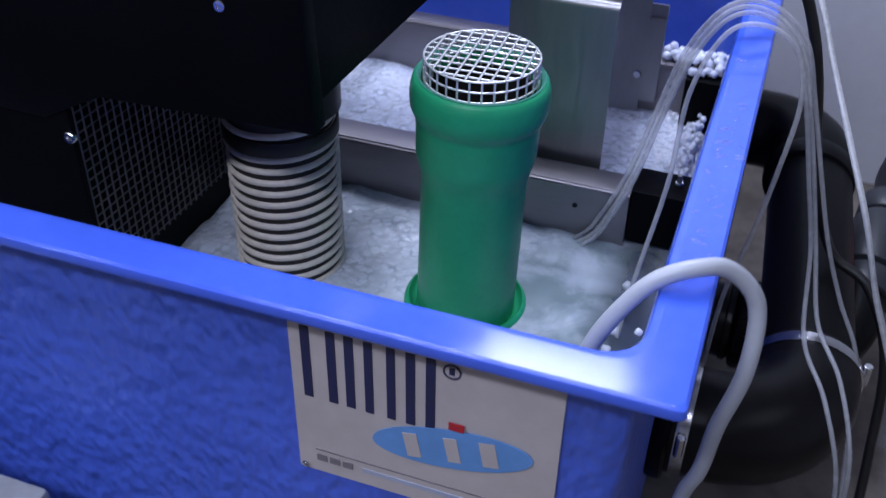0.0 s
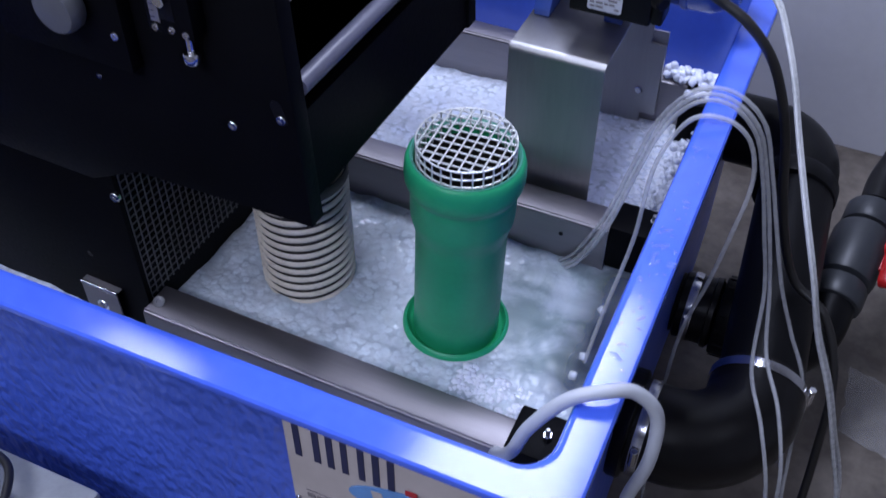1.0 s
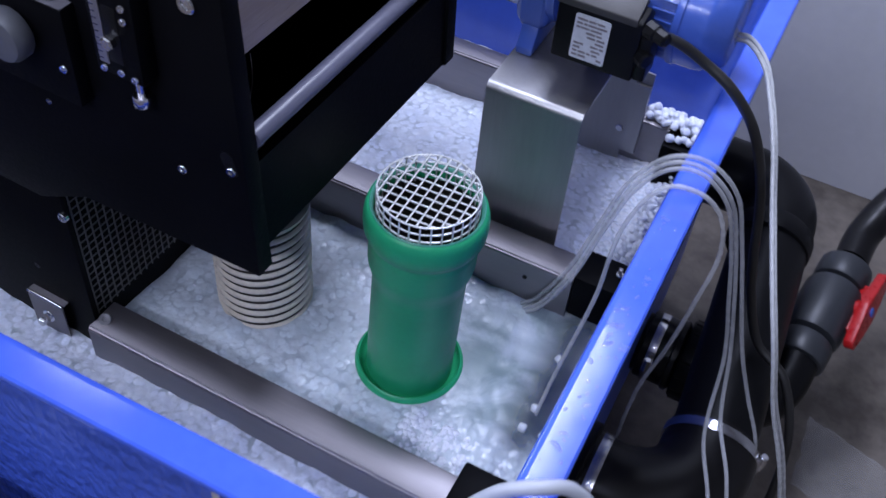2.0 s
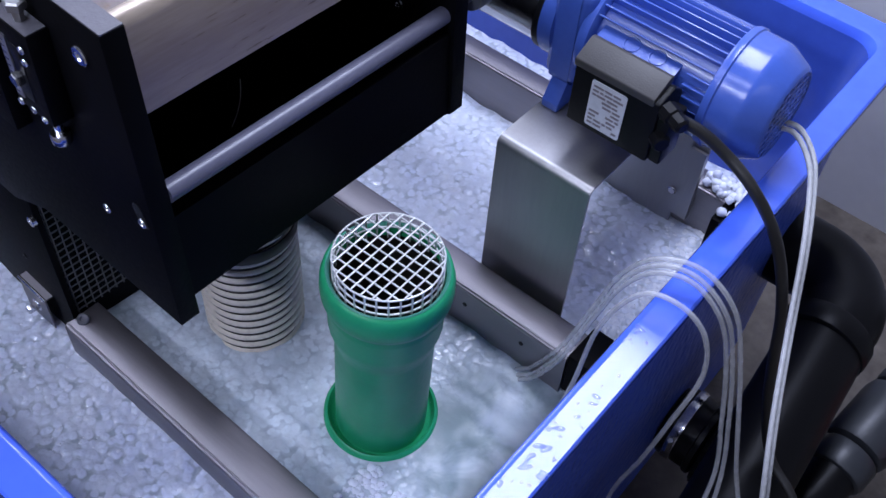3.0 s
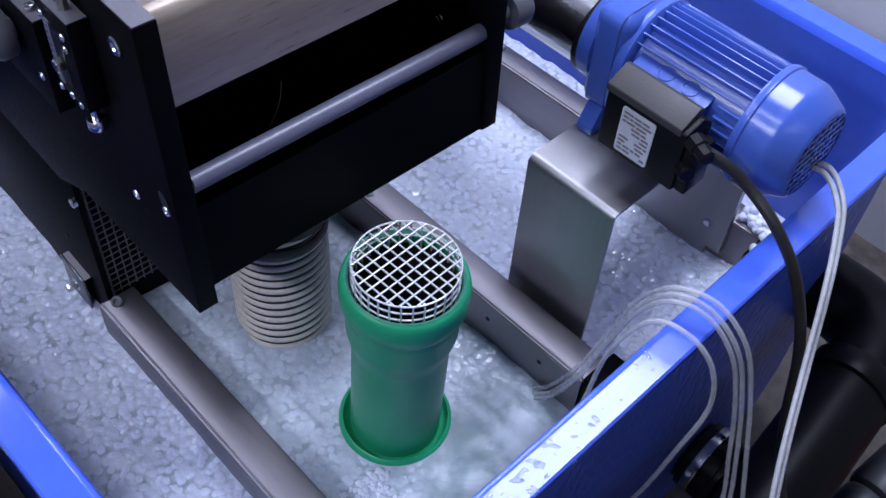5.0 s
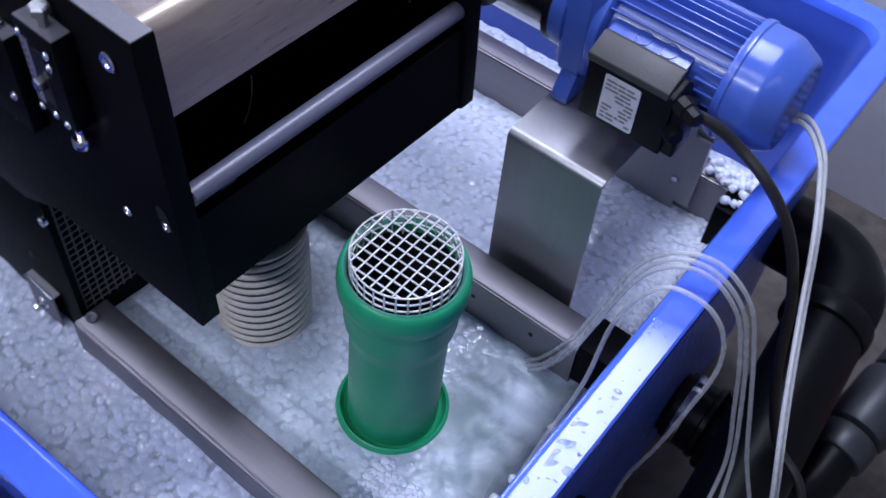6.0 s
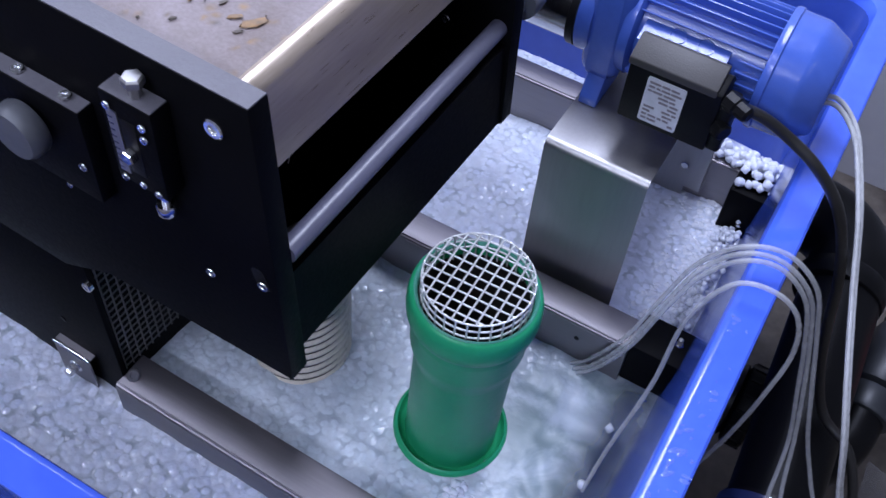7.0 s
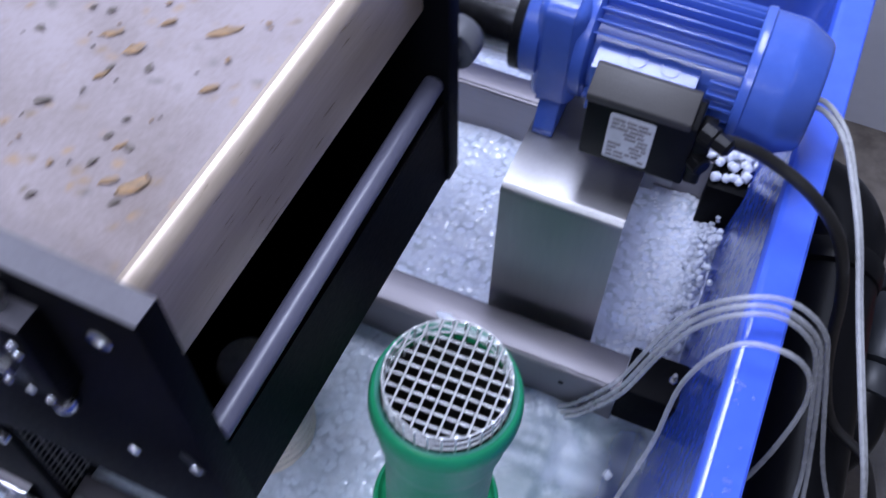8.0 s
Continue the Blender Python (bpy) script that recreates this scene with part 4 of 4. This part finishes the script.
part("shaft_foot", box(-0.61, -0.57, MY - 0.03, 1.40, 0.533, 0.539), STEEL_Z, shaft)

# ---- black pipework beside the tank ----
AX = 0.146                                 # axis of the pipe that runs along the tank
PR = 0.061


def clamp(parent, c, axis, r, name="hose_clamp"):
    """A bright worm-drive band with its screw housing."""
    b = part(name, lathe([(r, -0.007), (r + 0.0022, -0.0068), (r + 0.0026, 0), (r + 0.0022, 0.0068), (r, 0.007)], c, axis, 48, close=False), CHROME, parent, "bright steel hose clamp")
    a = Vector(axis).normalized()
    u = Vector((0, 0, 1)) if abs(a.z) < 0.5 else Vector((1, 0, 0))
    side = a.cross(u).normalized()
    p = Vector(c) + (u * 0.3 + side * 0.95).normalized() * (r + 0.004)
    part("clamp_screw", rod(p - u * 0.014, p + u * 0.014, 0.0055, 10, bevel=0.001), CHROME, b)
    return b


def pipework():
    z1, z2, y1, y2 = 0.335, 0.390, 0.893, 1.50
    w = thing("drain_pipe", (AX, 1.2, z1 - PR), "black rubber and plastic drain pipe bent round to the tank wall", "pipe")
    bend = 0.098
    BX = AX - 0.030
    p1 = arc((AX - bend, y1 + bend, z1), (1, 0, 0), (0, 1, 0), bend, -90, 0, 14)
    part("elbow", sweep([(0.012, y1, z1), (0.030, y1, z1)] + p1 + [(AX, y1 + bend + 0.035, z1 + 0.003)], PR + 0.003, 40), BLACK_RUBBER, w, "glossy black rubber elbow")
    part("wall_spigot", rod((-0.010, y1, z1), (0.020, y1, z1), PR - 0.003, 36), BLACK_PLASTIC, w)
    part("spigot_nut", lathe([(0.060, 0), (0.072, 0.002), (0.074, 0.006), (0.074, 0.018), (0.070, 0.021)], (-0.0095, y1, z1), (1, 0, 0), 40), BLACK_PLASTIC, w)
    clamp(w, (0.024, y1, z1), (1, 0, 0), PR + 0.003)
    d = Vector((0, y2 - 0.09 - (y1 + bend), z2 - z1)).normalized()
    q = Vector((AX, y1 + bend + 0.03, z1 + 0.003))
    part("straight_pipe", rod(q, (BX, y2 - 0.075, z2 - 0.002), PR - 0.004, 40), BLACK_PLASTIC, w)
    clamp(w, q + d * -0.006, d, PR + 0.003)
    p2 = arc((BX - bend * 0.8, y2 - bend * 0.8, z2), (1, 0, 0), (0, 1, 0), bend * 0.8, 0, 90, 14)
    part("back_elbow", sweep([(BX, y2 - 0.115, z2 - 0.006), (BX, y2 - 0.09, z2 - 0.002)] + p2 + [(0.03, y2, z2), (-0.010, y2, z2)], PR - 0.002, 40), BLACK_PLASTIC, w, "black plastic elbow")
    part("socket_lip", lathe([(PR - 0.002, -0.016), (PR + 0.002, -0.014), (PR + 0.0035, -0.006), (PR + 0.0035, 0.014), (PR + 0.001, 0.018), (PR - 0.002, 0.019)], (BX, y2 - 0.115, z2 - 0.006), d, 44), BLACK_PLASTIC, w)
    return w


pipework()


def second_branch():
    y, z = 1.272, 0.185
    b = thing("rubber_coupling", (0.06, y, z - 0.06), "black rubber coupling with a bright clamp on the tank's outlet", "coupling")
    part("spigot", rod((0.0, y, z), (0.04, y, z), 0.050, 36), BLACK_PLASTIC, b)
    part("sleeve", lathe([(0.053, 0), (0.0565, 0.002), (0.0565, 0.048), (0.060, 0.050), (0.060, 0.058), (0.0565, 0.060), (0.053, 0.062)], (0.008, y, z), (1, 0, 0), 40), BLACK_RUBBER, b)
    clamp(b, (0.028, y, z), (1, 0, 0), 0.0570)
    part("union_nut", lathe([(0.052, 0), (0.064, 0.002), (0.066, 0.006), (0.066, 0.030), (0.062, 0.034), (0.050, 0.035)], (0.070, y, z), (1, 0, 0), 40), BLACK_PLASTIC, b)
    for k in range(16):
        a = 2 * math.pi * k / 16
        c = Vector((0.089, y + 0.066 * math.cos(a), z + 0.066 * math.sin(a)))
        part("lug", rod(c - Vector((0.014, 0, 0)), c + Vector((0.014, 0, 0)), 0.0022, 8), BLACK_PLASTIC, b)
    clamp(b, (0.112, y, z), (1, 0, 0), 0.051)
    part("tail", rod((0.10, y, z), (AX + 0.02, y, z), 0.050, 36), BLACK_RUBBER, b)
    b.location.x -= 0.010
    return b


second_branch()


def ball_valve():
    p, q = Vector((0.222, 1.290, 0.262)), Vector((0.250, 1.515, 0.315))
    d = (q - p).normalized()
    L = (q - p).length
    v = thing("ball_valve", (0.25, 1.36, 0.18), "dark grey plastic ball valve with a red lever handle", "valve")
    part("body", lathe([(0.030, 0.045), (0.043, 0.05), (0.046, 0.06), (0.046, 0.14), (0.043, 0.15), (0.030, 0.155)], p, d, 40), PVC_GREY, v)
    for s in (0.0, 0.158):
        nut = [(0.033, s), (0.040, s + 0.002), (0.042, s + 0.006), (0.042, s + 0.038), (0.040, s + 0.042), (0.033, s + 0.044)]
        part("union_nut", lathe(nut, p, d, 18), PVC_GREY, v)
    low = spline([p + d * 0.005, p - d * 0.05, (0.196, 1.205, 0.235), (0.170, 1.185, 0.250), (AX, 1.18, 0.285)], 8)
    part("lower_elbow", sweep(low, 0.034, 28), BLACK_PLASTIC, v, "black elbow into the pipe")
    up = Vector((0.90, -0.25, 0.36))
    up = (up - d * up.dot(d)).normalized()
    c = p + d * 0.125
    part("stem", rod(c, c + up * 0.062, 0.014, 20), RED, v)
    side = d.cross(up)
    bm = extrude([(-0.070, -0.010), (-0.036, -0.016), (0, -0.024), (0.036, -0.016), (0.070, -0.011), (0.076, 0), (0.070, 0.011), (0.036, 0.016), (0, 0.024), (-0.036, 0.016), (-0.070, 0.010), (-0.075, 0)], "z", 0, 0.016, 0.003)
    m = Matrix((d, side, up)).transposed().to_4x4()
    bmesh.ops.transform(bm, matrix=Matrix.Translation(c + up * 0.052) @ m, verts=bm.verts)
    handle = part("handle", bm, RED, v, "red plastic lever")
    web = box(-0.045, 0.045, -0.004, 0.004, -0.022, 0.002, 0.001)
    bmesh.ops.transform(web, matrix=Matrix.Translation(c + up * 0.052) @ m, verts=web.verts)
    part("handle_web", web, RED, handle)
    part("cap", lathe([(0.0075, 0), (0.0075, 0.0015), (0.006, 0.002)], c + up * 0.068, up, 18), BLUE_DOT, handle, "small blue cap")
    return q, d


VQ, VD = ball_valve()
fh = spline([VQ - VD * 0.02, VQ + VD * 0.05, VQ + VD * 0.12 + Vector((0.03, 0, 0.03)), (0.40, 1.68, 0.40), (0.56, 1.72, 0.40), (0.75, 1.70, 0.26), (0.92, 1.62, 0.075), (1.1, 1.5, 0.06)], 26)
hose = thing("flexible_hose", (0.4, 1.66, FLOOR), "glossy black flexible hose rising from the valve", "hose")
part("hose_body", sweep(fh, 0.0275, 24), BLACK_RUBBER, hose)


# ---- air tubes, hose and cables over the rim ----
def line(name, points, r, mat, label, category, group="", n=10, per=12):
    return solid(name, sweep(spline(points, per), r, n), mat, label, category, group)


AIRL = "thin milky plastic air tube hung over the tank rim"
over = [
    [(-0.150, 1.020, 0.456), (-0.130, 1.024, 0.479), (-0.098, 1.022, 0.559), (-0.077, 1.030, 0.644), (-0.057, 1.030, 0.718), (-0.023, 1.028, 0.771), (0.018, 1.041, 0.772), (0.057, 1.047, 0.738), (0.080, 1.054, 0.670), (0.105, 1.051, 0.589), (0.132, 1.044, 0.507), (0.162, 1.040, 0.436), (0.195, 1.020, 0.377), (0.206, 0.991, 0.310), (0.216, 0.959, 0.239), (0.226, 0.925, 0.165), (0.230, 0.900, FLOOR + 0.006)],
    [(-0.144, 1.015, 0.455), (-0.122, 1.019, 0.480), (-0.093, 1.017, 0.557), (-0.072, 1.024, 0.643), (-0.052, 1.024, 0.717), (-0.021, 1.022, 0.768), (0.017, 1.033, 0.768), (0.054, 1.039, 0.734), (0.076, 1.045, 0.669), (0.098, 1.043, 0.589), (0.119, 1.034, 0.507), (0.140, 0.990, 0.436), (0.172, 0.930, 0.412), (0.198, 0.880, 0.355), (0.207, 0.862, 0.270), (0.212, 0.862, 0.150), (0.215, 0.880, FLOOR + 0.006)],
    [(-0.138, 1.011, 0.455), (-0.118, 1.015, 0.480), (-0.089, 1.012, 0.557), (-0.069, 1.018, 0.642), (-0.049, 1.018, 0.714), (-0.019, 1.016, 0.764), (0.017, 1.027, 0.765), (0.052, 1.033, 0.731), (0.073, 1.039, 0.666), (0.093, 1.036, 0.589), (0.114, 1.025, 0.507), (0.128, 0.965, 0.430), (0.158, 0.900, 0.408), (0.186, 0.856, 0.350), (0.198, 0.843, 0.260), (0.200, 0.842, 0.120), (0.200, 0.830, FLOOR + 0.006)],
    [(-0.066, 0.880, 0.440), (-0.060, 0.912, 0.500), (-0.046, 0.948, 0.603), (-0.042, 0.970, 0.700), (-0.017, 0.985, 0.762), (0.021, 0.992, 0.770), (0.051, 0.996, 0.745), (0.064, 0.994, 0.693), (0.058, 0.974, 0.627), (0.048, 0.964, 0.552), (0.034, 0.956, 0.474), (0.030, 0.955, 0.360), (0.034, 0.965, 0.200), (0.040, 0.970, FLOOR + 0.006)],
]
for pts in over:
    line("air_tube", pts, 0.0027, AIR, AIRL, "air tube", "air tubes over the rim")
for s in (0.0, 0.011):
    line("air_tube", [(-0.030, 1.255 - s, 0.790), (-0.004, 1.262 - s, 0.792), (0.025, 1.250 - s, 0.775), (0.046, 1.225 - s, 0.751), (0.071, 1.182 - s, 0.719), (0.098, 1.135 - s, 0.668), (0.132, 1.076 - s, 0.609), (0.163, 1.034 - s, 0.550), (0.190, 1.016 - s, 0.479), (0.227, 1.015 - s * 1.5, 0.393), (0.260, 1.020 - s * 2, 0.293), (0.293, 1.028 - s * 3, 0.189), (0.320, 1.040 - s * 4, FLOOR + 0.006)], 0.0030, AIR_WHITE,
         "thin white air tube coming from behind the motor", "air tube", "white air tubes")
line("grey_hose", [(-0.102, 0.655, 0.470), (-0.094, 0.635, 0.554), (-0.077, 0.607, 0.604), (-0.060, 0.585, 0.651), (-0.045, 0.580, 0.703), (-0.018, 0.588, 0.747), (0.011, 0.600, 0.7605), (0.034, 0.616, 0.752), (0.055, 0.621, 0.723), (0.058, 0.612, 0.670), (0.048, 0.610, 0.611), (0.044, 0.619, 0.552), (0.034, 0.631, 0.490), (0.032, 0.640, 0.350), (0.040, 0.645, 0.170), (0.060, 0.645, 0.070), (0.090, 0.630, FLOOR + 0.010)], 0.0064, GREY_HOSE,
     "pale grey hose looped over the tank's front corner", "hose", n=18)
line("power_cable", [(-0.088, 1.124, 0.8475), (-0.062, 1.134, 0.838), (-0.032, 1.143, 0.819), (0.004, 1.140, 0.801), (0.039, 1.140, 0.765), (0.064, 1.146, 0.710), (0.083, 1.151, 0.645), (0.098, 1.150, 0.573), (0.118, 1.146, 0.500), (0.150, 1.140, 0.430), (0.200, 1.120, 0.404), (0.238, 1.080, 0.330), (0.252, 1.040, 0.200), (0.258, 0.980, 0.080), (0.265, 0.900, FLOOR + 0.008)], 0.0062, CABLE,
     "black power cable leading from the motor over the rim", "cable", n=14)

# ---- loose media on the far block and rail, and small clumps along the wall ----
heap = []
for k in range(84):
    across, along = rng.uniform(0, 1), rng.uniform(0, 1)
    heap.append((-0.115 + 0.101 * along, (1.347 + 0.060 * across) if along > 0.43 else (1.377 + 0.028 * across), 0.5355 + rng.uniform(0.001, 0.003 + 0.014 * math.sin(math.pi * across))))
media("heaped_media", heap, 0.0060, "small heap of white plastic rings lying on the rail")
clumps = []
for k in range(260):
    y = rng.uniform(1.08, 1.34)
    z = WATERZ + abs(rng.gauss(0, 0.016))
    clumps.append((inner_x(z) - 0.006 - abs(rng.gauss(0, 0.012)), y, z))
for k in range(3):
    z = rng.uniform(0.47, 0.56)
    clumps.append((inner_x(z) - 0.004, rng.uniform(0.6, 1.34), z))
media("clinging_media", clumps, 0.0040, "white media rings clinging to the wet tank wall")


def drops():
    bm = bmesh.new()
    r = random.Random(5)
    for k in range(60):
        x, y = r.uniform(RX - RW + 0.006, RX - 0.005), r.uniform(0.60, 0.97)
        s = r.choice((0.0006, 0.0008, 0.0012, 0.0018, 0.0026))
        a = r.uniform(0, 3.14)
        m = Matrix.Translation((x, y, RZ + 0.0001)) @ Matrix.Rotation(a, 4, "Z") @ Matrix.Diagonal((s * r.uniform(0.8, 2.8), s, s * 0.16, 1))
        bmesh.ops.create_icosphere(bm, subdivisions=2, radius=1, matrix=m)
    return bm


tagged(solid("water_drops", drops(), DROP), "scattered water drops on the blue rim", "water drops", kind="stuff")

line("thread", [(-0.476, 0.910, 0.800), (-0.470, 0.903, 0.785), (-0.462, 0.890, 0.775), (-0.455, 0.875, 0.769)], 0.0006, AIR_WHITE,
     "thin pale thread curling up from the trough floor", "thread", n=6)

# ---- beside the tank: grey box with cables, scrap of film ----
gb = thing("grey_box", (-0.66, 0.38, FLOOR), "grey equipment box standing close to the tank", "box")
part("body", box(-0.92, -0.480, 0.30, 0.458, FLOOR, 0.460, 0.01), BOARD, gb)
part("lid", box(-0.925, -0.475, 0.295, 0.463, 0.460, 0.485, 0.006), BOARD, gb)
part("ridge", box(-0.64, -0.53, 0.345, 0.415, 0.485, 0.501, 0.005), BOARD, gb)
for k, (dx, dy) in enumerate(((0, 0), (0.035, 0.012), (-0.03, 0.02))):
    line("black_lead", [(-0.84 + dx, 0.35 + dy, 0.492), (-0.70 + dx, 0.43 + dy * 0.5, 0.494), (-0.61 + dx, 0.44, 0.511), (-0.57 + dx, 0.40 - dy, 0.511), (-0.52 + dx * 0.3, 0.33, 0.498), (-0.50, 0.284 - dy * 0.3, 0.46), (-0.50, 0.28, 0.2), (-0.52, 0.26 - dy, FLOOR + 0.006)], 0.0048, CABLE,
         "black lead lying across the grey box", "cable", "leads on the box")
film = bmesh.new()
rows = [[film.verts.new((0.30 + 0.19 * i / 14 + 0.012 * noise.noise((i * 0.4, j * 0.5, 1)), 1.24 + 0.15 * j / 12 - 0.004 * i, FLOOR + 0.006 + 0.010 * abs(noise.noise((i * 0.5, j * 0.5, 7))))) for i in range(15)] for j in range(13)]
for a, b in zip(rows, rows[1:]):
    for i in range(14):
        film.faces.new((a[i], a[i + 1], b[i + 1], b[i]))
solid("plastic_film", film, FILM, "crumpled clear plastic film lying on the floor", "plastic film")


def residue(cx, cy, sx, sy, h):
    """A white patch on the middle rail, for a lime lump and a painted reflection."""
    bm = bmesh.new()
    ring = []
    for k in range(26):
        a = 2 * math.pi * k / 26
        r = 1 + 0.35 * noise.noise((math.cos(a) * 1.7, math.sin(a) * 1.7, 4))
        ring.append((cx + sx * r * math.cos(a), cy + sy * r * math.sin(a)))
    low = [bm.verts.new((x, y, 0.5272)) for x, y in ring]
    mid = [bm.verts.new((cx + (x - cx) * 0.7, cy + (y - cy) * 0.7, 0.5272 + h)) for x, y in ring]
    bridge(bm, low, mid)
    bm.faces.new(mid)
    return bm


# the flat first patch paints a light reflection on the rail
solid("lime_and_glint", residue(-0.300, 1.040, 0.012, 0.005, 0.001), MEDIA, "thin white patch for a light reflection on the steel rail", "residue")
solid("lime_and_glint", residue(-0.487, 1.044, 0.009, 0.007, 0.007), MEDIA, "small white lump of lime on the steel rail", "residue")
